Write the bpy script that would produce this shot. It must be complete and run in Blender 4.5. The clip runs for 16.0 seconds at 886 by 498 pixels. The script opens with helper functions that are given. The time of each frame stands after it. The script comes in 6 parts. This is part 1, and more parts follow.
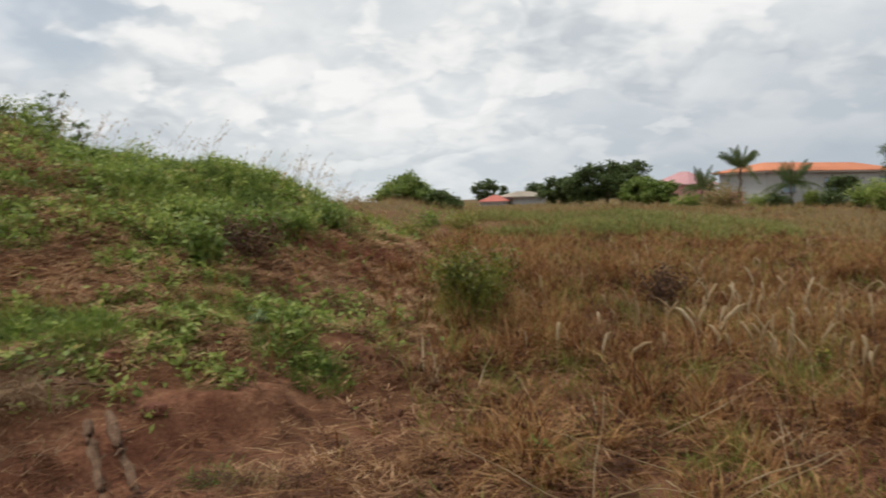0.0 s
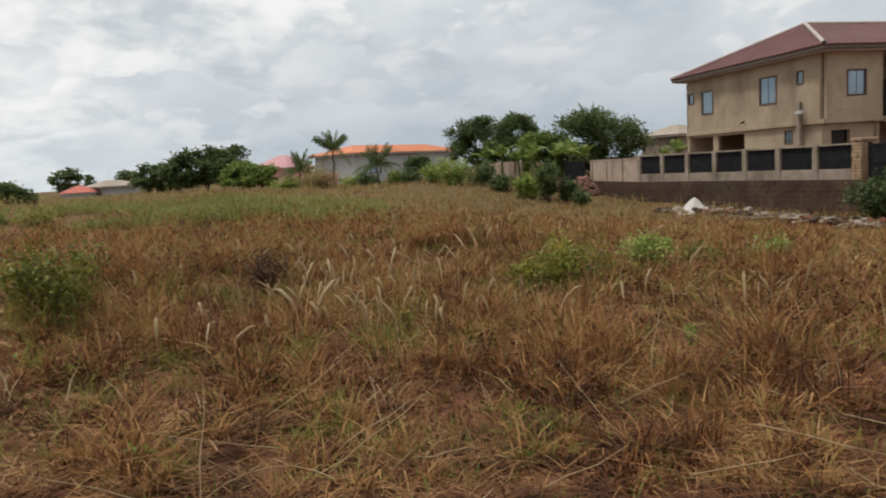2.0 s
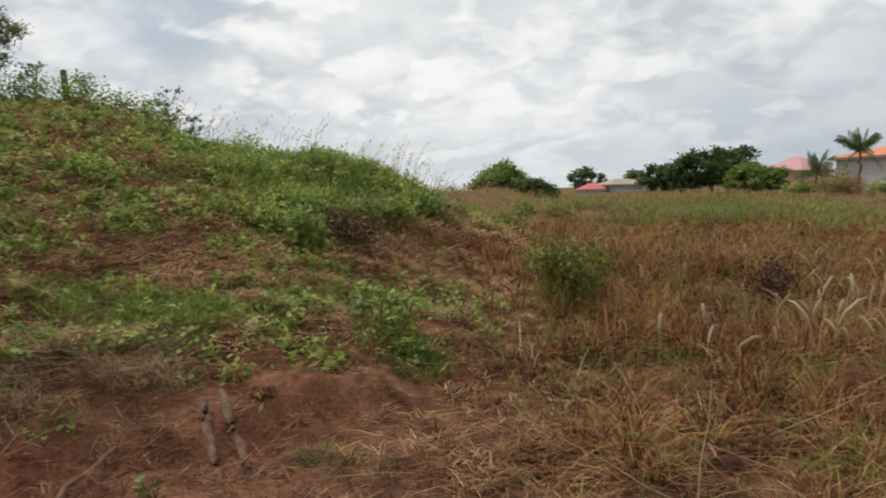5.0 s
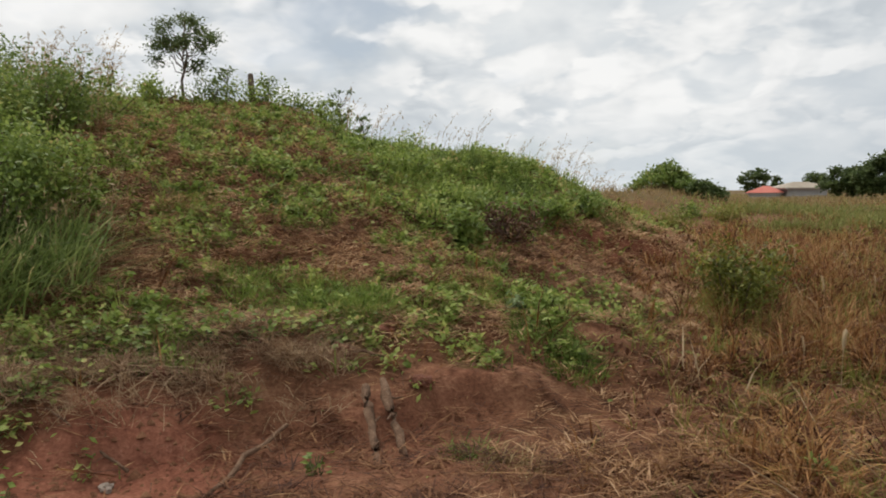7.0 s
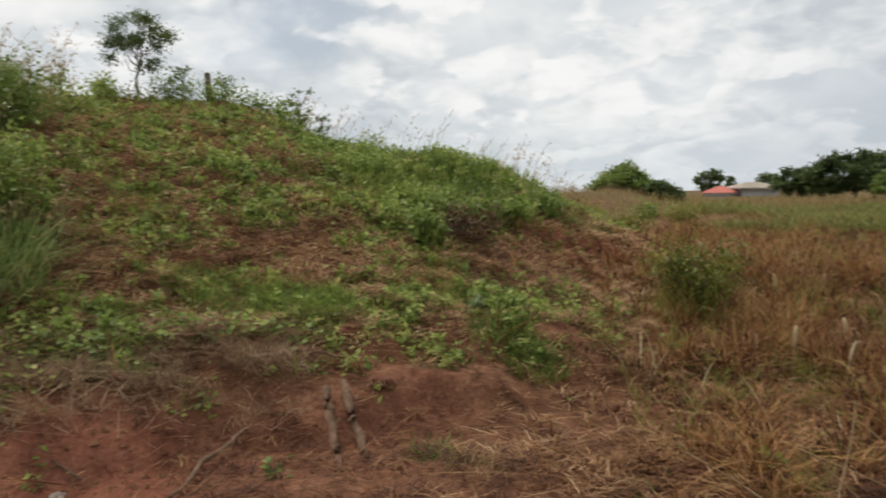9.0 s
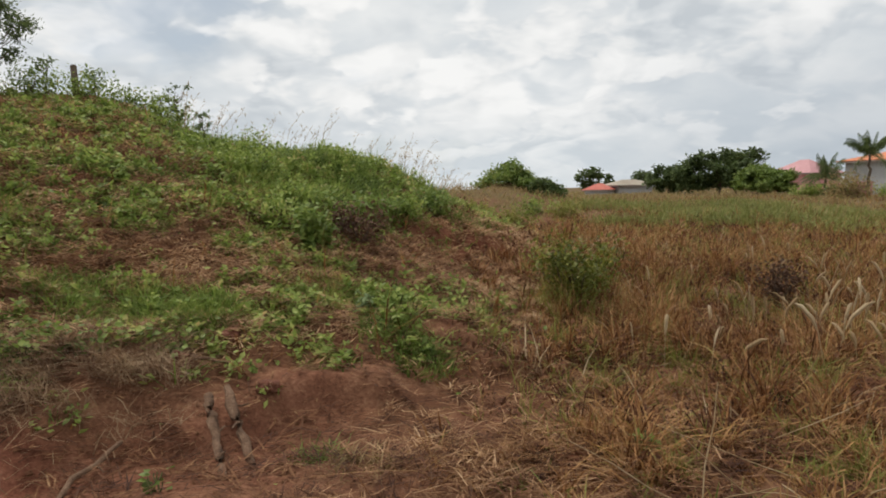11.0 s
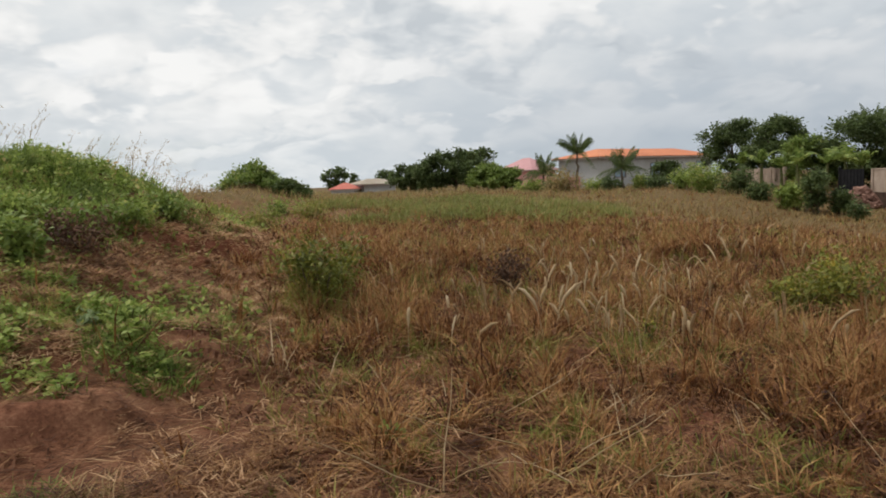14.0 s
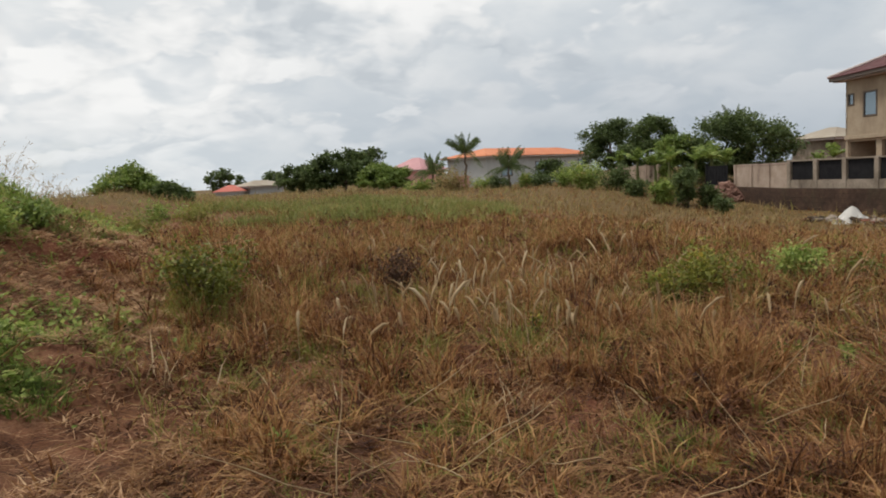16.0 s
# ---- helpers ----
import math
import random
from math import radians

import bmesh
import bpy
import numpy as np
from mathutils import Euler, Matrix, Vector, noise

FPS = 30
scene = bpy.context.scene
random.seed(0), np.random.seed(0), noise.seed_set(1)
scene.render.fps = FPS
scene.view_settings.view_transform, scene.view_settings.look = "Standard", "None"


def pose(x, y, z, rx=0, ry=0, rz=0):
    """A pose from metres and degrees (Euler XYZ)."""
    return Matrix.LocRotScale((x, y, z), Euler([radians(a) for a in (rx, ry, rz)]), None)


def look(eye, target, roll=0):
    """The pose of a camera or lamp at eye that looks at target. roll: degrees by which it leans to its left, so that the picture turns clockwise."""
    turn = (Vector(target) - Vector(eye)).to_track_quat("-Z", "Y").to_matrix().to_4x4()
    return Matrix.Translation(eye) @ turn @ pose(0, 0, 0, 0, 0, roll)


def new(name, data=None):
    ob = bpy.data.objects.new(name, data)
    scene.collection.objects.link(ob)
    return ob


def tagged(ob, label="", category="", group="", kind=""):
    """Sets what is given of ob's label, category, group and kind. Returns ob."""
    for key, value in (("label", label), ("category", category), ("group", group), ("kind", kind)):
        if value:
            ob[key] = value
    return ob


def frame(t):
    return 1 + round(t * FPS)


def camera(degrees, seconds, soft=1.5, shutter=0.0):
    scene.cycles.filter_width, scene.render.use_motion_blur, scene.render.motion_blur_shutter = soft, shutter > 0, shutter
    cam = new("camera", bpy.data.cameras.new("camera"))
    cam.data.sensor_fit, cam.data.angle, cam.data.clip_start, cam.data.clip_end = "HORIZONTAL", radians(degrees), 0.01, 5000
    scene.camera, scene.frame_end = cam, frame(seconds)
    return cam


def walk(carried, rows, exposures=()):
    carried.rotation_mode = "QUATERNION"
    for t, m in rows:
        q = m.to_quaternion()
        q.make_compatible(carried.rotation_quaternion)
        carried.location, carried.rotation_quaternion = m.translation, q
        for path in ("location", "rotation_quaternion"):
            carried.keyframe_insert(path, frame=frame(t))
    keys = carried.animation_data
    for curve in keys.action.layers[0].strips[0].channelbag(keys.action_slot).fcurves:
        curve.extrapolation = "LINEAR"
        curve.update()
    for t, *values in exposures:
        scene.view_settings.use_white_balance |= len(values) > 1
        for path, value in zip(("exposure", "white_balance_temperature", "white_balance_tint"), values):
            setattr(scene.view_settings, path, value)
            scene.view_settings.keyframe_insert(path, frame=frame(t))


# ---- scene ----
# ---- camera: turns on the spot, held a forearm in front of the body ----
EYE_Z, ARM = 1.6, 0.18
PATH = [  # seconds, yaw, pitch, roll in degrees
    (0.0, 0.47, -3.92, -1.37),
    (0.5, -9.3, -4.18, -2.52),
    (1.0, -17.21, -4.65, -2.79),
    (1.5, -23.84, -5.23, -3.22),
    (2.0, -30.22, -6.47, -3.47),
    (2.5, -35.15, -7.0, -3.6),
    (2.6, -36.17, -7.05, -3.62),
    (3.0, -32.56, -6.71, -3.73),
    (3.5, -22.04, -5.92, -3.39),
    (4.0, -11.51, -5.36, -3.0),
    (4.5, -0.8, -4.83, -2.25),
    (5.0, 8.1, -4.64, -1.65),
    (5.2, 9.9, -4.63, -1.5),
    (6.2, 16.3, -4.52, -0.9),
    (7.3, 21.85, -4.46, -0.45),
    (7.5, 22.7, -4.45, -0.37),
    (8.0, 24.64, -4.43, -0.25),
    (8.2, 25.6, -4.42, -0.2),
    (8.5, 25.23, -4.41, -0.1),
    (9.0, 17.38, -4.46, -0.67),
    (9.5, 11.21, -4.62, -1.29),
    (9.7, 11.03, -4.63, -1.42),
    (10.7, 9.6, -4.68, -1.2),
    (11.8, 3.72, -4.85, -0.8),
    (12.0, 1.92, -4.88, -0.95),
    (12.5, -2.07, -4.98, -1.34),
    (13.0, -6.17, -5.09, -1.7),
    (13.5, -8.81, -5.18, -2.01),
    (14.0, -11.28, -5.28, -2.17),
    (14.5, -13.19, -5.34, -2.32),
    (15.0, -15.17, -5.43, -2.46),
    (15.5, -17.33, -5.54, -2.66),
    (16.0, -19.92, -5.66, -2.91),
]


def aim(yaw, pitch, roll):
    a, p = radians(yaw), radians(pitch)
    eye = Vector((-math.sin(a) * ARM, math.cos(a) * ARM, EYE_Z))
    way = Vector((-math.sin(a) * math.cos(p), math.cos(a) * math.cos(p), math.sin(p)))
    return look(eye, eye + way, roll)


cam = camera(63.5, 16.0, soft=1.8, shutter=0.3)
walk(cam, [(t, aim(yaw, pitch, roll)) for t, yaw, pitch, roll in PATH])

# ---- light: a bright, broken overcast ----
SUN_EL, SUN_AZ = 64.0, -62.0
world = bpy.data.worlds.new("world")
scene.world = world
world.use_nodes = True


class Nodes:
    """Short-hand for wiring a node tree."""

    def __init__(self, tree):
        self.tree = tree
        tree.nodes.clear()

    def add(self, kind, inputs=None, **props):
        node = self.tree.nodes.new(kind)
        for key, value in props.items():
            setattr(node, key, value)
        for key, value in (inputs or {}).items():
            sock = node.inputs[key]
            if isinstance(value, bpy.types.NodeSocket):
                self.tree.links.new(value, sock)
            else:
                sock.default_value = value
        return node

    def math(self, op, a, b=0.0, clamp=False):
        return self.add("ShaderNodeMath", {0: a, 1: b}, operation=op, use_clamp=clamp).outputs[0]

    def vec(self, op, a, b):
        return self.add("ShaderNodeVectorMath", {0: a, 1: b}, operation=op).outputs[0]

    def mix(self, fac, a, b):
        node = self.add("ShaderNodeMix", data_type="RGBA")
        for sock, value in ((node.inputs[0], fac), (node.inputs[6], a), (node.inputs[7], b)):
            if isinstance(value, bpy.types.NodeSocket):
                self.tree.links.new(value, sock)
            else:
                sock.default_value = value if sock is node.inputs[0] or len(value) == 4 else (*value, 1)
        return node.outputs[2]

    def ramp(self, fac, stops):
        node = self.add("ShaderNodeValToRGB", {0: fac})
        els = node.color_ramp.elements
        while len(els) < len(stops):
            els.new(0.5)
        for el, (pos, col) in zip(els, stops):
            el.position, el.color = pos, (*col, 1)
        return node.outputs[0]

    def noise(self, vector, scale, detail=4, rough=0.55, distort=0.0):
        return self.add("ShaderNodeTexNoise", {"Vector": vector, "Scale": scale, "Detail": detail, "Roughness": rough, "Distortion": distort}).outputs[0]


def sky():
    n = Nodes(world.node_tree)
    way = n.add("ShaderNodeTexCoord").outputs["Generated"]
    split = n.add("ShaderNodeSeparateXYZ", {0: way})
    high = n.math("MAXIMUM", split.outputs[2], 0.0)
    # clouds draw together towards the horizon
    near = n.math("DIVIDE", 0.5, n.math("ADD", high, 0.42))
    layer = n.add("ShaderNodeVectorMath", {0: way, "Scale": near}, operation="SCALE").outputs[0]
    warp = n.add("ShaderNodeTexNoise", {"Vector": layer, "Scale": 9.0, "Detail": 4.0})
    bent = n.vec("ADD", layer, n.vec("MULTIPLY", n.vec("SUBTRACT", warp.outputs[1], (0.5, 0.5, 0.5)), (0.07, 0.07, 0.07)))

    def billow(at, scale, detail):
        node = n.add("ShaderNodeTexVoronoi", {"Vector": at, "Scale": scale, "Detail": detail, "Roughness": 0.5, "Lacunarity": 2.1, "Smoothness": 0.35}, feature="SMOOTH_F1", normalize=True)
        return node.outputs["Distance"]

    def heap(at, scale, detail):
        lumps = n.math("MULTIPLY", billow(at, scale * 2.3, detail), 0.30)
        return n.math("SUBTRACT", n.noise(at, scale, 4, 0.5), lumps)

    # a soft grey sheet behind
    sheet = n.noise(n.vec("MULTIPLY", bent, (1, 1, 1.8)), 5.0, 5, 0.5)
    cloud = n.ramp(sheet, [(0.32, (0.55, 0.60, 0.645)), (0.48, (0.66, 0.70, 0.73)), (0.62, (0.79, 0.81, 0.815)), (0.75, (0.90, 0.90, 0.89))])
    # two ranks of heaped clouds, white heads above grey bases
    for shift, scale, lo, hi, rise in (((1.3, 4.1, 0.7), 4.2, 0.36, 0.46, 0.06), ((5.2, 2.4, 0.3), 7.5, 0.40, 0.48, 0.035)):
        at = n.vec("ADD", bent, shift)
        body, over = heap(at, scale, 2.5), heap(n.vec("ADD", at, (0, 0, rise)), scale, 1.5)
        edge = n.add("ShaderNodeMapRange", {0: body, 1: lo, 2: hi, 3: 0.0, 4: 0.9}, interpolation_type="SMOOTHSTEP").outputs[0]
        head = n.math("ADD", n.math("MULTIPLY", n.math("SUBTRACT", body, over), 2.9), 0.53)
        white = n.ramp(head, [(0.2, (0.56, 0.60, 0.635)), (0.45, (0.70, 0.73, 0.75)), (0.64, (0.84, 0.845, 0.84)), (0.9, (0.95, 0.945, 0.93))])
        cloud = n.mix(edge, cloud, white)
    low = n.add("ShaderNodeMapRange", {0: split.outputs[2], 1: 0.0, 2: 0.12, 3: 0.6, 4: 0.0}).outputs[0]
    cloud = n.mix(low, cloud, (0.60, 0.66, 0.70))
    # a bank of darker rain cloud low in the east
    side = n.add("ShaderNodeVectorMath", {0: way, 1: (0.68, 0.72, 0.05)}, operation="DOT_PRODUCT").outputs["Value"]
    east = n.math("MULTIPLY", n.add("ShaderNodeMapRange", {0: side, 1: 0.72, 2: 1.0, 3: 0.0, 4: 1.0}).outputs[0],
                  n.add("ShaderNodeMapRange", {0: split.outputs[2], 1: 0.05, 2: 0.24, 3: 1.0, 4: 0.0}).outputs[0])
    cloud = n.mix(n.math("MULTIPLY", east, 0.75), cloud, (0.37, 0.43, 0.50))
    blue = n.add("ShaderNodeTexSky", sky_type="NISHITA", sun_disc=False, sun_elevation=radians(SUN_EL), sun_rotation=radians(SUN_AZ)).outputs[0]
    blue = n.add("ShaderNodeVectorMath", {0: blue, "Scale": 0.09}, operation="SCALE").outputs[0]
    cover = n.add("ShaderNodeMapRange", {0: sheet, 1: 0.30, 2: 0.42, 3: 0.75, 4: 1.0}).outputs[0]
    glow = n.add("ShaderNodeBackground", {0: n.mix(cover, blue, cloud), 1: 1.0})
    n.add("ShaderNodeOutputWorld", {0: glow.outputs[0]})


sky()
sun = new("sun", bpy.data.lights.new("sun", "SUN"))
sun.data.energy, sun.data.angle, sun.data.color = 2.2, radians(10), (1.0, 0.95, 0.88)
sun.matrix_world = look((0, 0, 60), (60 * -math.sin(radians(SUN_AZ)) / math.tan(radians(SUN_EL)), 60 * -math.cos(radians(SUN_AZ)) / math.tan(radians(SUN_EL)), 0))


# ---- materials ----
def material(name):
    m = bpy.data.materials.new(name)
    m.use_nodes = True
    return m, Nodes(m.node_tree)


def surface(name, stops, scale, rough=0.85, bump=0.0, fine=6.0, metal=0.0, stain=None, shine=0.3):
    """A two-scale mottled surface in world metres: stops of colour over noise, fine grain, relief."""
    m, n = material(name)
    at = n.add("ShaderNodeNewGeometry").outputs["Position"]
    a = n.noise(at, scale, 5, 0.6)
    b = n.noise(at, scale * fine, 3, 0.6)
    fac = n.math("ADD", n.math("MULTIPLY", a, 0.65), n.math("MULTIPLY", b, 0.35))
    col = n.ramp(fac, stops)
    if stain:
        worn = n.add("ShaderNodeMapRange", {0: n.noise(n.vec("MULTIPLY", at, (1, 1, 0.35)), scale * 0.5, 6, 0.65), 1: 0.5, 2: 0.68}).outputs[0]
        col = n.mix(worn, col, stain)
    shader = n.add("ShaderNodeBsdfPrincipled", {"Base Color": col, "Roughness": rough, "Metallic": metal, "Specular IOR Level": shine})
    if bump:
        relief = n.add("ShaderNodeBump", {"Height": b, "Strength": bump, "Distance": 0.02})
        n.tree.links.new(relief.outputs[0], shader.inputs["Normal"])
    n.add("ShaderNodeOutputMaterial", {0: shader.outputs[0]})
    return m


def leafy(name, stops, rough=0.6, through_light=0.25, patch=0.25):
    """Foliage: colour by leaf and by patch of ground, some light coming through."""
    m, n = material(name)
    geo = n.add("ShaderNodeNewGeometry")
    own = geo.outputs["Random Per Island"]
    area = n.noise(geo.outputs["Position"], patch, 3, 0.6)
    clump = n.noise(geo.outputs["Position"], 4.5, 3, 0.6)
    both = n.math("ADD", n.math("MULTIPLY", area, 1.1), n.math("MULTIPLY", clump, 1.5))
    fac = n.math("ADD", n.math("MULTIPLY", own, 0.5), n.math("SUBTRACT", n.math("MULTIPLY", both, 1.05), 1.10), True)
    col = n.ramp(fac, stops)
    a = n.add("ShaderNodeBsdfPrincipled", {"Base Color": col, "Roughness": rough, "Specular IOR Level": 0.25})
    b = n.add("ShaderNodeBsdfTranslucent", {0: col})
    both = n.add("ShaderNodeMixShader", {0: through_light, 1: a.outputs[0], 2: b.outputs[0]})
    n.add("ShaderNodeOutputMaterial", {0: both.outputs[0]})
    return m


STRAW = leafy("straw", [(0.0, (0.032, 0.012, 0.006)), (0.3, (0.115, 0.044, 0.016)), (0.55, (0.27, 0.122, 0.043)), (0.78, (0.52, 0.29, 0.115)), (1.0, (0.28, 0.205, 0.05))], 0.7, 0.3, 0.35)
LITTER = leafy("litter", [(0.0, (0.03, 0.011, 0.006)), (0.4, (0.095, 0.037, 0.017)), (0.75, (0.215, 0.10, 0.045)), (1.0, (0.38, 0.225, 0.11))], 0.8, 0.1, 0.5)
GRASS = leafy("grass", [(0.0, (0.055, 0.085, 0.016)), (0.4, (0.15, 0.22, 0.042)), (0.8, (0.30, 0.365, 0.085)), (1.0, (0.48, 0.37, 0.135))], 0.55, 0.42, 0.4)
PALE_GRASS = leafy("pale_grass", [(0.0, (0.15, 0.105, 0.04)), (0.35, (0.27, 0.19, 0.08)), (0.65, (0.40, 0.29, 0.14)), (0.85, (0.27, 0.26, 0.08)), (1.0, (0.21, 0.24, 0.06))], 0.6, 0.35, 0.12)
FRESH = leafy("fresh", [(0.0, (0.10, 0.105, 0.022)), (0.4, (0.20, 0.21, 0.046)), (0.8, (0.32, 0.305, 0.08)), (1.0, (0.44, 0.33, 0.12))], 0.6, 0.35, 0.3)
VINE = leafy("vine", [(0.0, (0.13, 0.07, 0.038)), (0.5, (0.30, 0.19, 0.11)), (1.0, (0.48, 0.36, 0.22))], 0.8, 0.25, 0.8)
TALL = leafy("tall", [(0.0, (0.06, 0.09, 0.024)), (0.5, (0.165, 0.225, 0.06)), (0.9, (0.29, 0.335, 0.11)), (1.0, (0.46, 0.38, 0.18))], 0.55, 0.42, 0.8)
CUT = leafy("cut", [(0.0, (0.10, 0.048, 0.026)), (0.4, (0.32, 0.175, 0.09)), (0.75, (0.55, 0.35, 0.195)), (1.0, (0.68, 0.50, 0.30))], 0.8, 0.3, 0.6)
WEED = leafy("weed", [(0.0, (0.075, 0.105, 0.022)), (0.45, (0.22, 0.30, 0.062)), (0.85, (0.42, 0.48, 0.14)), (1.0, (0.56, 0.41, 0.18))], 0.5, 0.42, 0.5)
MEADOW = leafy("meadow", [(0.0, (0.12, 0.125, 0.035)), (0.45, (0.215, 0.235, 0.066)), (0.8, (0.32, 0.31, 0.10)), (1.0, (0.42, 0.33, 0.14))], 0.6, 0.35, 0.2)
SEED = leafy("seed", [(0.0, (0.30, 0.20, 0.10)), (0.5, (0.44, 0.32, 0.18)), (1.0, (0.60, 0.48, 0.31))], 0.8, 0.3)
YELLOW_LEAF = leafy("yellow_leaf", [(0.0, (0.07, 0.08, 0.016)), (0.5, (0.155, 0.17, 0.03)), (0.85, (0.27, 0.265, 0.05)), (1.0, (0.44, 0.34, 0.06))], 0.5, 0.38, 1.0)
TREE_LEAF = leafy("tree_leaf", [(0.0, (0.04, 0.056, 0.021)), (0.5, (0.085, 0.12, 0.040)), (0.85, (0.15, 0.195, 0.066)), (1.0, (0.22, 0.24, 0.09))], 0.55, 0.38, 0.3)
BRIGHT_LEAF = leafy("bright_leaf", [(0.0, (0.07, 0.10, 0.022)), (0.5, (0.165, 0.235, 0.052)), (0.85, (0.28, 0.345, 0.09)), (1.0, (0.38, 0.37, 0.12))], 0.45, 0.4, 0.6)
GREY_LEAF = leafy("grey_leaf", [(0.0, (0.09, 0.13, 0.05)), (0.5, (0.17, 0.23, 0.09)), (1.0, (0.28, 0.33, 0.17))], 0.55, 0.3, 0.6)
TUSSOCK = leafy("tussock", [(0.0, (0.035, 0.014, 0.007)), (0.28, (0.125, 0.049, 0.018)), (0.52, (0.285, 0.13, 0.046)), (0.74, (0.51, 0.30, 0.13)), (0.88, (0.30, 0.255, 0.075)), (1.0, (0.21, 0.225, 0.055))], 0.7, 0.3, 0.9)
DRY_LEAF = leafy("dry_leaf", [(0.0, (0.025, 0.010, 0.006)), (0.45, (0.105, 0.042, 0.02)), (0.8, (0.23, 0.108, 0.05)), (1.0, (0.36, 0.20, 0.10))], 0.8, 0.2, 0.8)
CURLED = leafy("curled", [(0.0, (0.07, 0.028, 0.012)), (0.4, (0.19, 0.09, 0.036)), (0.8, (0.38, 0.215, 0.093)), (1.0, (0.52, 0.34, 0.17))], 0.7, 0.25, 0.7)
DEAD_LEAF = leafy("dead_leaf", [(0.0, (0.04, 0.021, 0.014)), (0.5, (0.10, 0.052, 0.031)), (1.0, (0.20, 0.115, 0.065))], 0.8, 0.15, 0.8)


def soil_material():
    m, n = material("red_soil")
    at = n.add("ShaderNodeNewGeometry").outputs["Position"]
    big, mid, tiny = n.noise(at, 0.5, 5, 0.6), n.noise(at, 4.0, 5, 0.65), n.noise(at, 38.0, 4, 0.7)
    fac = n.math("ADD", n.math("MULTIPLY", mid, 0.55), n.math("MULTIPLY", tiny, 0.45))
    earth = n.ramp(fac, [(0.3, (0.085, 0.031, 0.019)), (0.48, (0.185, 0.070, 0.042)), (0.6, (0.27, 0.112, 0.070)), (0.72, (0.36, 0.18, 0.125))])
    straw = n.ramp(fac, [(0.3, (0.065, 0.026, 0.014)), (0.5, (0.18, 0.085, 0.047)), (0.7, (0.33, 0.185, 0.105))])
    moss = n.ramp(fac, [(0.3, (0.05, 0.04, 0.016)), (0.5, (0.11, 0.085, 0.034)), (0.7, (0.19, 0.155, 0.062))])
    cover = n.add("ShaderNodeVertexColor", layer_name="cover")
    split = n.add("ShaderNodeSeparateColor", {0: cover.outputs[0]})
    wild = n.math("SUBTRACT", n.math("MULTIPLY", n.noise(at, 1.6, 5, 0.65), 1.2), 0.6)
    green = n.math("ADD", split.outputs[1], wild, True)
    bare = n.math("ADD", split.outputs[0], n.math("MULTIPLY", wild, 0.6), True)
    col = n.mix(bare, n.mix(green, straw, moss), earth)
    shader = n.add("ShaderNodeBsdfPrincipled", {"Base Color": col, "Roughness": 0.95, "Specular IOR Level": 0.1})
    height = n.math("ADD", n.math("MULTIPLY", mid, 0.7), n.math("MULTIPLY", tiny, 0.3))
    relief = n.add("ShaderNodeBump", {"Height": height, "Strength": 0.7, "Distance": 0.06})
    n.tree.links.new(relief.outputs[0], shader.inputs["Normal"])
    n.add("ShaderNodeOutputMaterial", {0: shader.outputs[0]})
    return m


SOIL = soil_material()


# ---- the lie of the land ----
def step(a, b, v):
    t = np.clip((v - a) / (b - a), 0, 1)
    return t * t * (3 - 2 * t)


def waves(x, y, size, seed):
    """Cheap smooth noise, about -1 to 1, for arrays."""
    rng = np.random.default_rng(seed)
    out = 0.0
    for k in range(7):
        a, ph, f = rng.uniform(0, 2 * np.pi), rng.uniform(0, 2 * np.pi), rng.uniform(0.6, 1.7) * 2 * np.pi / size
        out = out + np.sin((x * np.cos(a) + y * np.sin(a)) * f + ph + 1.3 * np.sin((x * np.sin(a) - y * np.cos(a)) * f * 0.6 + ph * 2))
    return out / 4.2


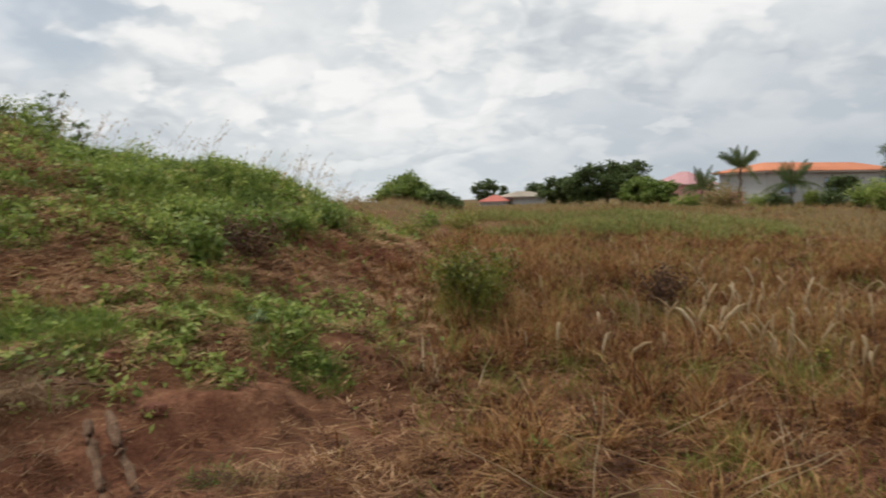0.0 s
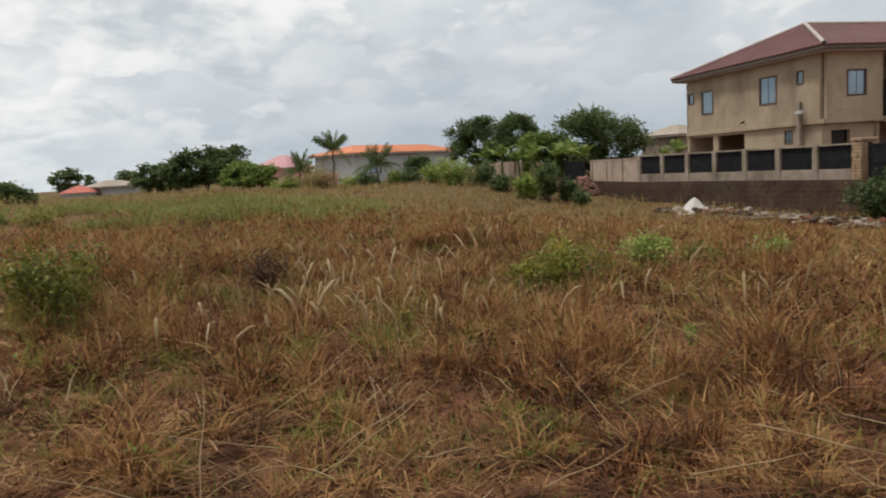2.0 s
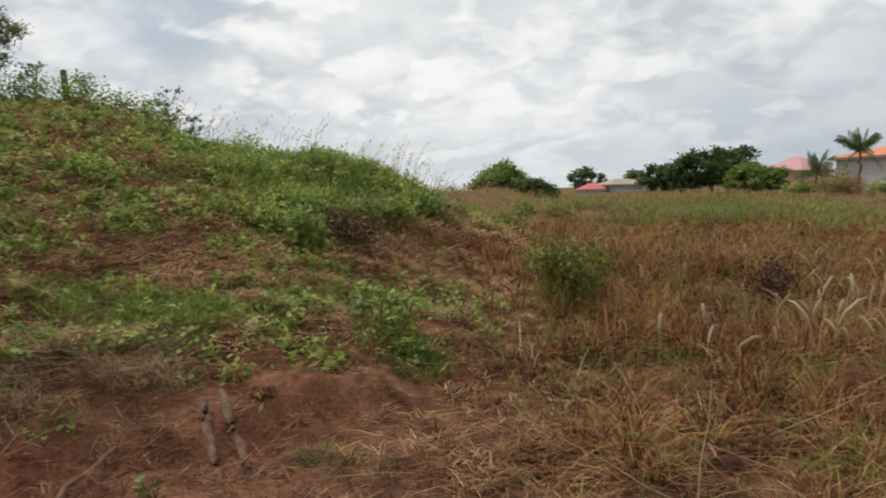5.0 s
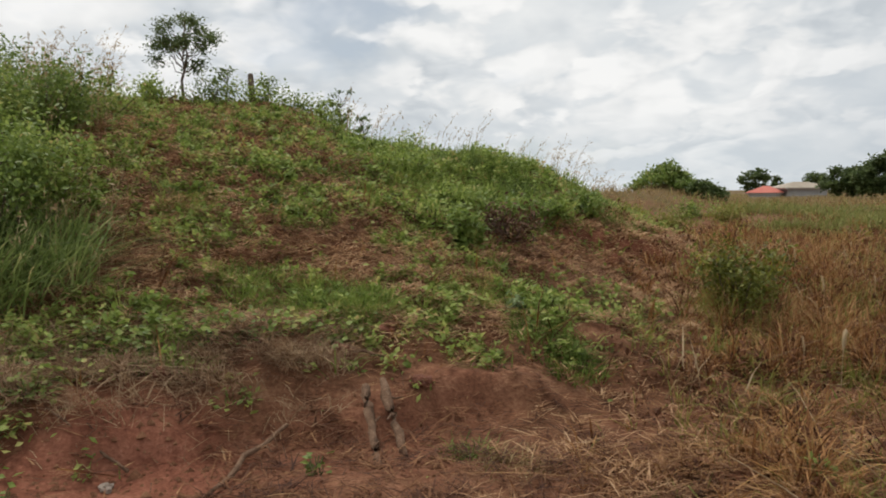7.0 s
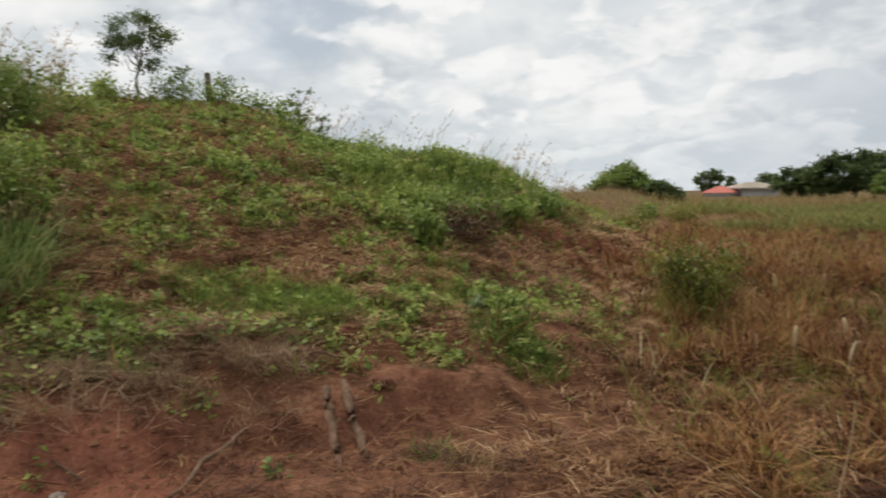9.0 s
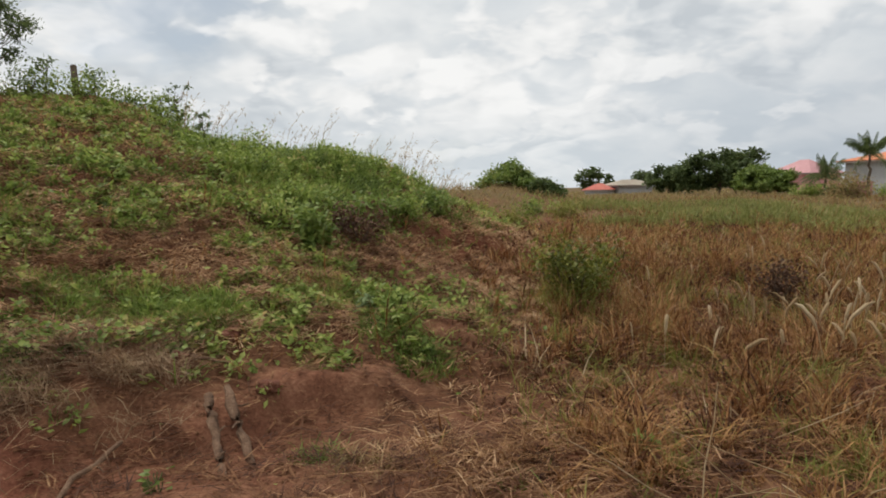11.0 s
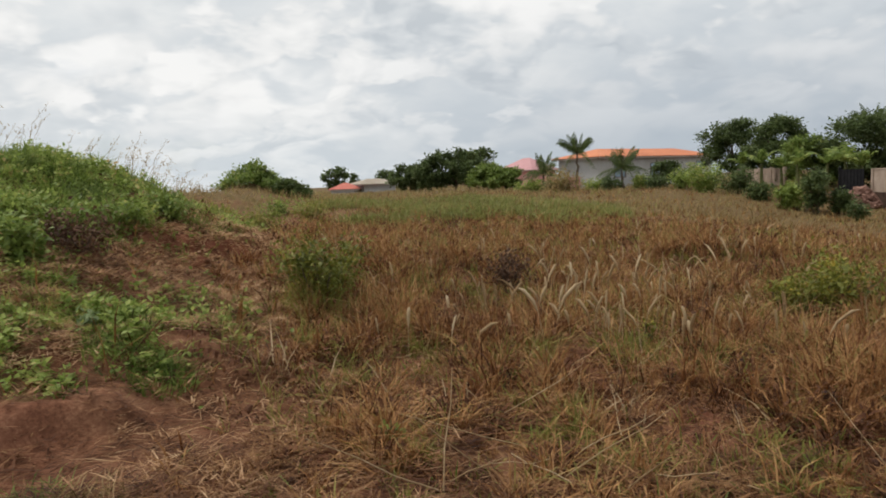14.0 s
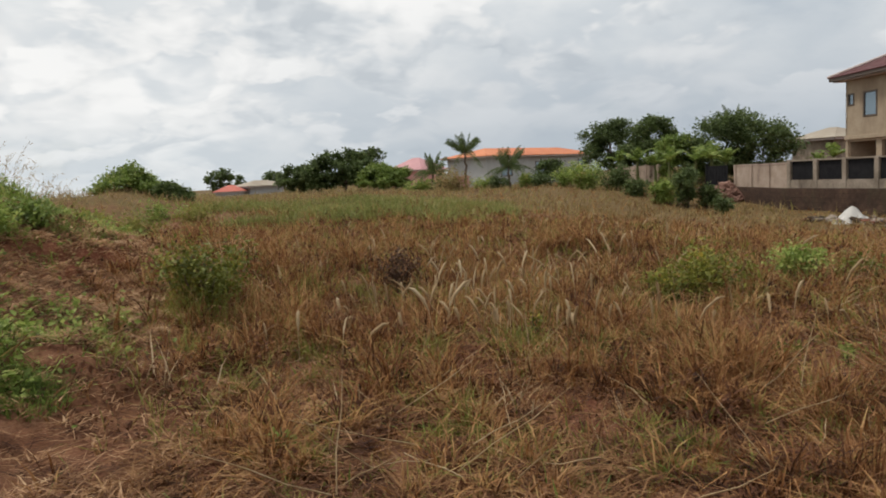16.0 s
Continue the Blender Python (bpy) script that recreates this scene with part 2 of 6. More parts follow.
def ground_z(x, y):
    """Height of the ground: a field that falls towards the boundary wall, a bank of dug earth on the other side."""
    x, y = np.asarray(x, float), np.asarray(y, float)
    u, v = -0.67 * x + 0.74 * y, 0.74 * x + 0.67 * y
    far = step(14, 50, np.hypot(x, y))
    base = 0.55 * far * step(4, 40, y)
    base = base - 1.25 * step(7, 25, x) * (1 - 0.97 * step(28, 50, y))
    k = 1.13 - 0.68 * step(2.0, 6.6, v) - 0.36 * step(6, 14, v)
    rise = np.clip(u - 4.6, 0, 60)
    rise = -1.2 * np.log(np.exp(-rise / 1.2) + math.exp(-9.6 / 1.2))
    bank = k * 0.325 * rise * (1 - step(30, 70, np.hypot(x, y)))
    knob = (1.0 + 0.08 * waves(x, y, 1.5, 8)) * np.exp(-(((x + 3.3) / 1.8) ** 2 + ((y - 12.4) / 2.0) ** 2))
    back = 1.05 * np.exp(-(((x + 4.0) / 5.0) ** 2 + ((y - 33) / 5.0) ** 2))
    lip = 0.20 * step(-0.10, 0.10, u - 4.75 - 0.16 * waves(x, y, 1.3, 4)) * (1 - step(5.2, 6.6, u)) * (1 - step(3.2, 4.6, v)) * (0.6 + 0.4 * waves(x, y, 1.7, 5))
    back = back + 1.0 * np.exp(-(((x + 2.2) / 1.5) ** 2 + ((y - 38) / 1.8) ** 2))
    close = np.exp(-np.hypot(x, y) / 40)
    worked = step(4.4, 5.6, u) * (1 - step(-1.0, 1.0, x))  # dug, lumpy earth on the bank
    rough = close * (0.05 * waves(x, y, 2.2, 1) + (0.022 + 0.03 * worked) * waves(x, y, 0.7, 2) + (0.010 + 0.03 * worked) * (np.abs(waves(x, y, 0.45, 6)) - 0.4)) + 0.10 * waves(x, y, 9, 3) * step(5, 15, np.hypot(x, y))
    face = np.exp(-(((x + 0.9) / 1.5) ** 4 + ((y - 10.2) / 1.7) ** 4))  # a dug, slumped face with clefts
    face = face * (0.22 * step(-0.25, 0.25, y - 10.1 + 0.35 * waves(x, y, 1.6, 9)) + 0.10 * (np.abs(waves(x, y, 0.8, 10)) - 0.4))
    return base + bank + knob + back + lip + rough + face


def cover_at(x, y):
    """How bare, green, dry and tall the growth is at a place: each 0 to 1."""
    u, v = -0.67 * x + 0.74 * y, 0.74 * x + 0.67 * y
    r = np.hypot(x, y)
    patch, fine = waves(x, y, 3.1, 11), waves(x, y, 1.1, 12)
    bank = step(4.7, 5.4, u + 0.25 * fine) * (1 - step(-1.3, 0.3, x + 0.35 * patch))
    knob = np.exp(-(((x + 3.2) / np.where(x > -3.2, 1.55, 2.2)) ** 2 + ((y - 12.2) / 2.6) ** 2))
    scar = np.exp(-(((x + 0.75) / 1.7) ** 4 + ((y - 10.6) / 2.6) ** 4))  # dug red face beside the knob
    field = step(-0.9, 0.5, x * 0.96 - 0.02 * y + 0.3 * patch + 0.25) * step(3.0, 4.2, r + 0.3 * fine)
    field = field * (1 - 0.9 * bank * (1 - step(1.0, 4.0, v)))
    track = (1 - bank) * (1 - field)
    lush = np.exp(-(((u - 6.15 + 0.25 * patch) / 0.6) ** 2)) + 0.8 * step(7.4, 8.8, u + 0.6 * patch)  # a lush strip at the foot, cut straw above it, then green again
    green = bank * np.clip(0.02 + 0.66 * lush + 0.32 * patch + 0.5 * fine + 0.35 * waves(x, y, 0.5, 13), 0, 1) * (1 - 0.9 * scar) + 1.2 * knob * (1 - scar)
    meadow = step(24, 34, r + 3 * patch) * step(-0.5, 2, y - 0.3 * np.abs(x) - 3)
    gap = step(0.05, 0.6, 0.35 * step(2.5, 5.0, x) + waves(x, y, 1.7, 14) + 0.4 * waves(x, y, 0.6, 15)) * (1 - step(5.5, 10.5, r)) * field
    bare = np.clip(0.75 * gap + track * np.clip(0.75 + 0.6 * patch, 0, 1) * (1 - 0.8 * step(-2.4, -1.0, x)) + 0.8 * scar + 0.35 * bank * np.clip(-fine - 0.25, 0, 1), 0, 1)
    return np.clip(bare, 0, 1), np.clip(np.maximum(green, 0.75 * meadow), 0, 1), np.clip(np.maximum(field * (1 - 0.9 * gap), 0.05 * bank * (1 - knob)) * (1 - 0.6 * meadow), 0, 1), meadow


def raw_mesh(name, verts, faces, mat, smooth=False):
    """A mesh of equal faces from arrays."""
    verts, faces = np.asarray(verts, np.float32), np.asarray(faces, np.int32)
    me = bpy.data.meshes.new(name)
    me.vertices.add(len(verts))
    me.vertices.foreach_set("co", verts.ravel())
    k = faces.shape[1]
    me.loops.add(faces.size)
    me.loops.foreach_set("vertex_index", faces.ravel())
    me.polygons.add(len(faces))
    me.polygons.foreach_set("loop_start", np.arange(0, faces.size, k, dtype=np.int32))
    me.polygons.foreach_set("use_smooth", np.full(len(faces), smooth))
    me.materials.append(mat)
    me.update(calc_edges=True)
    return me


def make_ground():
    radii = np.concatenate([[0.002, 0.25], np.geomspace(0.5, 3.2, 40), np.geomspace(3.23, 7, 110), np.geomspace(7.08, 20, 95), np.geomspace(20.4, 120, 60), np.geomspace(140, 3500, 16)])
    a = np.concatenate([np.linspace(radians(12), radians(168), 600, endpoint=False), np.linspace(radians(168), radians(372), 80, endpoint=False)])
    segs = len(a)
    rr, aa = np.meshgrid(radii, a, indexing="ij")
    x, y = rr * np.cos(aa), rr * np.sin(aa)
    z = ground_z(x, y)
    i, j = np.meshgrid(np.arange(len(radii) - 1), np.arange(segs), indexing="ij")
    j2 = (j + 1) % segs
    faces = np.stack([i * segs + j, (i + 1) * segs + j, (i + 1) * segs + j2, i * segs + j2], -1).reshape(-1, 4)
    me = raw_mesh("ground", np.stack([x, y, z], -1).reshape(-1, 3), faces, SOIL, True)
    bare, green, dry, meadow = cover_at(x.ravel(), y.ravel())
    col = np.stack([bare, green, dry, np.ones_like(dry)], -1).astype(np.float32)
    layer = me.color_attributes.new("cover", "FLOAT_COLOR", "POINT")
    layer.data.foreach_set("color", col.ravel())
    tagged(new("ground", me), "red-brown earth ground rising to a weedy bank", "ground", kind="structure")


make_ground()


# ---- growth ----
def blades(pos, height, width, lean, seed, droop=0.5, segs=2):
    """Curved tapering blades: one per row of pos."""
    rng = np.random.default_rng(seed)
    n = len(pos)
    az, tw = rng.uniform(0, 2 * np.pi, n), rng.uniform(0, 2 * np.pi, n)
    out = np.stack([np.cos(az), np.sin(az), np.zeros(n)], -1)
    side = np.stack([np.cos(tw), np.sin(tw), np.zeros(n)], -1)
    up = np.array([0, 0, 1.0])
    rows = []
    for s in range(segs + 1):
        t = s / segs
        bend = lean * t + droop * lean * t * t
        c = pos + up * (height * (t - 0.35 * np.clip(bend, 0, 1.4) * t * t))[:, None] + out * (height * bend)[:, None]
        if s < segs:
            w = side * (width * (1 - 0.55 * t) * 0.5)[:, None]
            rows += [c - w, c + w]
        else:
            rows.append(c)
    k = 2 * segs + 1
    verts = np.stack(rows, 1).reshape(-1, 3)
    tri = []
    for s in range(segs - 1):
        b = 2 * s
        tri += [[b, b + 1, b + 3], [b, b + 3, b + 2]]
    b = 2 * (segs - 1)
    tri.append([b, b + 1, b + 2])
    faces = (np.array(tri)[None] + (np.arange(n) * k)[:, None, None]).reshape(-1, 3)
    return verts, faces


def leaves(pos, size, seed, tilt=0.7, long=1.7):
    """Small folded leaves, one per row of pos."""
    rng = np.random.default_rng(seed)
    n = len(pos)
    az = rng.uniform(0, 2 * np.pi, n)
    pitch = rng.normal(0, tilt, n)
    out = np.stack([np.cos(az) * np.cos(pitch), np.sin(az) * np.cos(pitch), np.sin(pitch)], -1)
    roll = rng.normal(0, 0.5, n)
    flat = np.stack([-np.sin(az), np.cos(az), np.zeros(n)], -1)
    nor = np.cross(out, flat)
    side = flat * np.cos(roll)[:, None] + nor * np.sin(roll)[:, None]
    nor = np.cross(out, side)
    L, W = (size * long)[:, None], size[:, None]
    v = np.stack([pos, pos + out * L * 0.45 + side * W * 0.5 + nor * W * 0.12, pos + out * L, pos + out * L * 0.45 - side * W * 0.5 + nor * W * 0.12], 1).reshape(-1, 3)
    f = (np.array([[0, 1, 2], [0, 2, 3]])[None] + (np.arange(n) * 4)[:, None, None]).reshape(-1, 3)
    return v, f


def scatter(n, seed, r0, r1, power, yaw0=-76.0, yaw1=66.0):
    """Places over the visible sector; power sets how the density falls with distance from the middle of the plot."""
    rng = np.random.default_rng(seed)
    q = rng.uniform(0, 1, n)
    e = 2 - power
    r = (r0**e + q * (r1**e - r0**e)) ** (1 / e)
    a = np.radians(rng.uniform(yaw0, yaw1, n))
    return -r * np.sin(a), r * np.cos(a), r, rng


def stuff(name, v, f, mat, label, category):
    return tagged(new(name, raw_mesh(name, v, f, mat)), label, category, kind="stuff")


def lift(x, y, sink=0.015):
    return np.stack([x, y, ground_z(x, y) - sink], -1)


def dry_field():
    x, y, r, rng = scatter(820000, 21, 2.6, 55, 1.62)
    bare, green, dry, meadow = cover_at(x, y)
    stand = waves(x, y, 0.42, 31) + 0.55 * waves(x, y, 1.4, 34)
    thin = step(-0.55, 0.1, waves(x, y, 1.9, 35) + 0.35 * waves(x, y, 0.7, 36))  # worn patches between the stands
    keep = rng.uniform(0, 1, len(x)) < dry * (0.04 + 0.96 * step(-0.1, 0.55, stand)) * (0.16 + 0.84 * thin) * 0.85
    x, y, r, stand, thin = x[keep], y[keep], r[keep], stand[keep], thin[keep]
    n = len(x)
    tall = np.clip(0.5 + 0.5 * waves(x, y, 2.6, 32), 0.1, 1.1) * (0.25 + 0.85 * step(0.0, 1.0, stand)) * (0.45 + 0.55 * thin)
    h = (0.08 + 0.62 * tall) * rng.uniform(0.3, 1.2, n)
    h = h * np.clip(0.40 + (r - 3.2) / 3.4, 0.38, 1.0)
    w = rng.uniform(0.004, 0.012, n) * (1 + r / 11)
    v, f = blades(lift(x, y), h, w, rng.gamma(1.6, 0.38, n) + 0.35 * np.clip(1 - (r - 3) / 4, 0, 1), 33, 0.7)
    stuff("dry_grass", v, f, STRAW, "dry golden-brown grass covering the open field", "grass")


def dry_tussocks():
    """Tussocks of taller dry grass, each spreading from its own foot, dark at the heart."""
    cx, cy, cr, rng = scatter(5200, 37, 3.5, 24, 1.35, -74, 6)
    bare, green, dry, meadow = cover_at(cx, cy)
    keep = rng.uniform(0, 1, len(cx)) < dry * (1 - 0.9 * step(13, 24, cr)) * step(-0.35, 0.6, waves(cx, cy, 2.4, 38) + 0.5 * waves(cx, cy, 0.9, 39)) * (1 - 0.8 * (1 - step(0.3, 1.6, cx)) * (1 - step(6.0, 7.5, cr)))
    cx, cy, cr = cx[keep], cy[keep], cr[keep]
    size = rng.uniform(0.5, 1.15, len(cx)) * np.clip(0.45 + (cr - 3.5) / 4.0, 0.45, 1.0)
    k = 46
    q, a = np.sqrt(rng.uniform(0, 1, (len(cx), k))) * 0.17 * size[:, None], rng.uniform(0, 2 * np.pi, (len(cx), k))
    x, y = (cx[:, None] + q * np.cos(a)).ravel(), (cy[:, None] + q * np.sin(a)).ravel()
    big, r = np.repeat(size, k), np.repeat(cr, k)
    n = len(x)
    v, f = blades(lift(x, y), 0.56 * big * rng.uniform(0.35, 1.15, n), rng.uniform(0.006, 0.013, n) * (1 + r / 16), rng.gamma(2.2, 0.22, n), 40, 1.0)
    stuff("dry_tussocks", v, f, TUSSOCK, "tussocks of taller orange-brown dry grass in the field", "grass")


def withered_weeds():
    """Crisp brown leaves of dead weeds caught among the dry grass."""
    x, y, r, rng = scatter(420000, 22, 2.8, 26, 1.6, -74, 8)
    bare, green, dry, meadow = cover_at(x, y)
    stand = waves(x, y, 0.55, 23) + 0.6 * waves(x, y, 1.7, 24)
    keep = rng.uniform(0, 1, len(x)) < np.clip(dry + 0.3 * bare, 0, 1) * step(-0.1, 0.6, stand) * 0.7
    x, y, r, stand = x[keep], y[keep], r[keep], stand[keep]
    n = len(x)
    pos = lift(x, y, 0)
    pos[:, 2] += rng.uniform(0.0, 1.0, n) ** 1.5 * (0.06 + 0.30 * step(0.2, 1.1, stand)) * np.clip(0.3 + (r - 3.4) / 4.2, 0.3, 1.0)
    v, f = leaves(pos, rng.uniform(0.009, 0.026, n) * (1 + r / 20), 25, 1.0, 2.2)
    stuff("withered_weeds", v, f, DRY_LEAF, "withered brown weed leaves among dry grass", "weeds")


def curled_straw():
    """Long bleached straw, bent over and curled, on the trodden side of the field."""
    x, y, r, rng = scatter(90000, 26, 2.7, 10, 1.5, -74, 12)
    bare, green, dry, meadow = cover_at(x, y)
    keep = rng.uniform(0, 1, len(x)) < np.clip(dry + 0.25 * bare, 0, 1) * step(-0.2, 0.7, waves(x, y, 0.7, 27) + 0.6 * waves(x, y, 2.2, 28)) * 0.75
    x, y, r = x[keep], y[keep], r[keep]
    n = len(x)
    v, f = blades(lift(x, y, -0.01), rng.uniform(0.06, 0.22, n), rng.uniform(0.004, 0.009, n) * (1 + r / 14), rng.gamma(3.0, 0.32, n), 29, 1.1, 4)
    stuff("curled_straw", v, f, CURLED, "curled pale straw lying over trodden grass", "straw")


def straw_litter():
    x, y, r, rng = scatter(210000, 41, 2.2, 22, 1.65)
    bare, green, dry, meadow = cover_at(x, y)
    clump = 0.12 + 0.88 * step(-0.3, 0.5, waves(x, y, 0.55, 42))
    keep = rng.uniform(0, 1, len(x)) < clump * np.clip(1 - 0.8 * bare * step(0.6, 1, bare) - 0.25 * green, 0.10, 1)
    x, y, r = x[keep], y[keep], r[keep]
    n = len(x)
    pos = lift(x, y, -0.012)
    pos[:, 2] += rng.uniform(0, 0.05, n)
    L = rng.uniform(0.08, 0.34, n)
    v, f = blades(pos, L * 0.22, rng.uniform(0.004, 0.010, n) * (1 + r / 9), rng.uniform(2.5, 5.5, n), 43, droop=-0.15)
    stuff("straw_litter", v, f, LITTER, "flattened dry straw and dead stems on earth", "straw")


def green_growth():
    x, y, r, rng = scatter(460000, 51, 3.0, 30, 1.6)
    bare, green, dry, meadow = cover_at(x, y)
    tufty = 0.03 + 0.97 * step(-0.2, 0.4, waves(x, y, 0.38, 52) + 0.4 * waves(x, y, 1.2, 55))
    keep = rng.uniform(0, 1, len(x)) < (green * (1 - meadow) * tufty * 0.8 + 0.01 * dry)
    x, y, r = x[keep], y[keep], r[keep]
    n = len(x)
    knob = np.exp(-(((x + 3.0) / 2.6) ** 2 + ((y - 12.2) / 2.8) ** 2))
    h = (0.06 + 0.16 * np.clip(0.5 + 0.5 * waves(x, y, 1.4, 53), 0, 1) + 0.26 * knob * step(-0.6, 0.9, waves(x, y, 0.9, 57))) * rng.uniform(0.5, 1.4, n)
    v, f = blades(lift(x, y), h, rng.uniform(0.006, 0.014, n) * (1 + r / 13), rng.gamma(2.2, 0.34, n), 54)
    stuff("green_grass", v, f, GRASS, "patchy green grass growing over the bank", "grass")


def weeds():
    x, y, r, rng = scatter(760000, 61, 3.6, 22, 1.45, -4, 64)
    bare, green, dry, meadow = cover_at(x, y)
    tufty = 0.04 + 0.96 * step(-0.15, 0.45, waves(x, y, 0.33, 62) + 0.4 * waves(x, y, 1.1, 64))
    keep = rng.uniform(0, 1, len(x)) < (green * (1 - meadow) * tufty * 0.9)
    x, y, r = x[keep], y[keep], r[keep]
    n = len(x)
    pos = lift(x, y, 0)
    knoll = np.exp(-(((x + 3.0) / 2.6) ** 2 + ((y - 12.2) / 2.8) ** 2))
    mound = step(0.1, 1.0, waves(x, y, 0.33, 62) + 0.4 * waves(x, y, 1.1, 64))
    pos[:, 2] += rng.uniform(0.005, 1.0, n) * (0.05 + 0.13 * mound) * (1 + 0.6 * knoll)
    v, f = leaves(pos, rng.uniform(0.014, 0.042, n) * (1 + r / 25), 63, 0.55, 1.6)
    stuff("low_weeds", v, f, WEED, "low broad-leaved green weeds creeping over the bank", "weeds")


def meadow_grass():
    x, y, r, rng = scatter(130000, 71, 18, 190, 1.85)
    bare, green, dry, meadow = cover_at(x, y)
    keep = rng.uniform(0, 1, len(x)) < meadow * np.clip(0.55 + 0.5 * waves(x, y, 6, 72), 0.15, 1)
    x, y, r = x[keep], y[keep], r[keep]
    n = len(x)
    h = (0.3 + 0.35 * np.clip(0.5 + 0.5 * waves(x, y, 8, 73), 0, 1)) * rng.uniform(0.5, 1.2, n)
    v, f = blades(lift(x, y), h, rng.uniform(0.012, 0.03, n) * (1 + r / 30), rng.gamma(2, 0.25, n), 74)
    stuff("meadow_grass", v, f, PALE_GRASS, "pale green rough grass beyond the dry field", "grass")


def green_patch():
    """A fresher stand of grass in the middle of the field."""
    x, y, r, rng = scatter(46000, 75, 17, 50, 1.6, -26, -1)
    keep = rng.uniform(0, 1, len(x)) < step(-0.2, 0.6, waves(x, y, 5, 76) + 0.7 - ((r - 31) / 9) ** 2 - ((x / y - 0.24) / 0.18) ** 2 * 0.5)
    x, y, r = x[keep], y[keep], r[keep]
    n = len(x)
    v, f = blades(lift(x, y), rng.uniform(0.2, 0.55, n), rng.uniform(0.015, 0.03, n) * (1 + r / 30), rng.gamma(2, 0.25, n), 77)
    stuff("fresh_grass", v, f, MEADOW, "fresh green grass stand in the field", "grass")


def field_weeds():
    """Olive tufts standing among the dry grass."""
    x, y, r, rng = scatter(330000, 78, 3.2, 26, 1.6, -74, 6)
    bare, green, dry, meadow = cover_at(x, y)
    keep = rng.uniform(0, 1, len(x)) < dry * step(0.2, 0.75, waves(x, y, 0.6, 79) + 0.55 * waves(x, y, 2.4, 80)) * 0.7
    x, y, r = x[keep], y[keep], r[keep]
    n = len(x)
    v, f = blades(lift(x, y), rng.uniform(0.08, 0.36, n) * np.clip(0.4 + (r - 3.4) / 5, 0.4, 1), rng.uniform(0.006, 0.014, n) * (1 + r / 12), rng.gamma(2, 0.28, n), 81)
    stuff("olive_grass", v, f, FRESH, "olive-green grass tufts among dry grass", "grass")


def pale_stalks():
    """Bleached stems standing in loose drifts among the brown grass."""
    x, y, r, rng = scatter(60000, 91, 4.6, 22, 1.5, -74, 4)
    bare, green, dry, meadow = cover_at(x, y)
    keep = rng.uniform(0, 1, len(x)) < dry * step(0.3, 0.8, waves(x, y, 0.9, 92) + 0.6 * waves(x, y, 3.0, 93)) * 0.14
    x, y, r = x[keep], y[keep], r[keep]
    n = len(x)
    v, f = blades(lift(x, y), rng.uniform(0.25, 0.62, n) * np.clip(0.5 + (r - 4.6) / 5, 0.5, 1), rng.uniform(0.006, 0.013, n) * (1 + r / 14), rng.gamma(2, 0.3, n), 94)
    stuff("pale_stalks", v, f, SEED, "bleached pale stalks standing among brown grass", "grass")


dry_field()
dry_tussocks()
withered_weeds()
curled_straw()
pale_stalks()
field_weeds()
green_patch()
straw_litter()
def dry_vines():
    """A tangle of dead creeper along the foot of the bank."""
    x, y, r, rng = scatter(150000, 45, 4.2, 7.5, 1.4, 28, 66)
    u = -0.67 * x + 0.74 * y
    keep = rng.uniform(0, 1, len(x)) < np.exp(-(((u - 5.4) / 0.4) ** 2)) * step(-0.4, 0.4, waves(x, y, 0.4, 46)) * 0.45
    x, y, r = x[keep], y[keep], r[keep]
    n = len(x)
    pos = lift(x, y, -0.01)
    pos[:, 2] += rng.uniform(0, 0.08, n)
    v, f = blades(pos, rng.uniform(0.04, 0.2, n), rng.uniform(0.004, 0.009, n), rng.gamma(2, 0.6, n), 47)
    stuff("dry_vines", v, f, VINE, "tangle of dead grey-brown creeper at the bank's foot", "creeper")


def crumbs():
    """Small crumbs of earth on the bare soil."""
    x, y, r, rng = scatter(16000, 48, 2.8, 9, 1.4, -66, 66)
    bare, green, dry, meadow = cover_at(x, y)
    keep = rng.uniform(0, 1, len(x)) < bare
    x, y = x[keep], y[keep]
    n = len(x)
    s = rng.gamma(1.6, 0.006, n) + 0.004
    shape = np.array([(1, 0, 0), (-1, 0, 0), (0, 1, 0), (0, -1, 0), (0, 0, 0.8), (0, 0, -0.8)])
    v = (lift(x, y, 0)[:, None] + shape[None] * s[:, None, None] * rng.uniform(0.6, 1.3, (n, 6, 1))).reshape(-1, 3)
    tri = np.array([(0, 2, 4), (2, 1, 4), (1, 3, 4), (3, 0, 4), (2, 0, 5), (1, 2, 5), (3, 1, 5), (0, 3, 5)])
    f = (tri[None] + (np.arange(n) * 6)[:, None, None]).reshape(-1, 3)
    stuff("earth_crumbs", v, f, SOIL, "loose crumbs of red earth on bare soil", "earth")


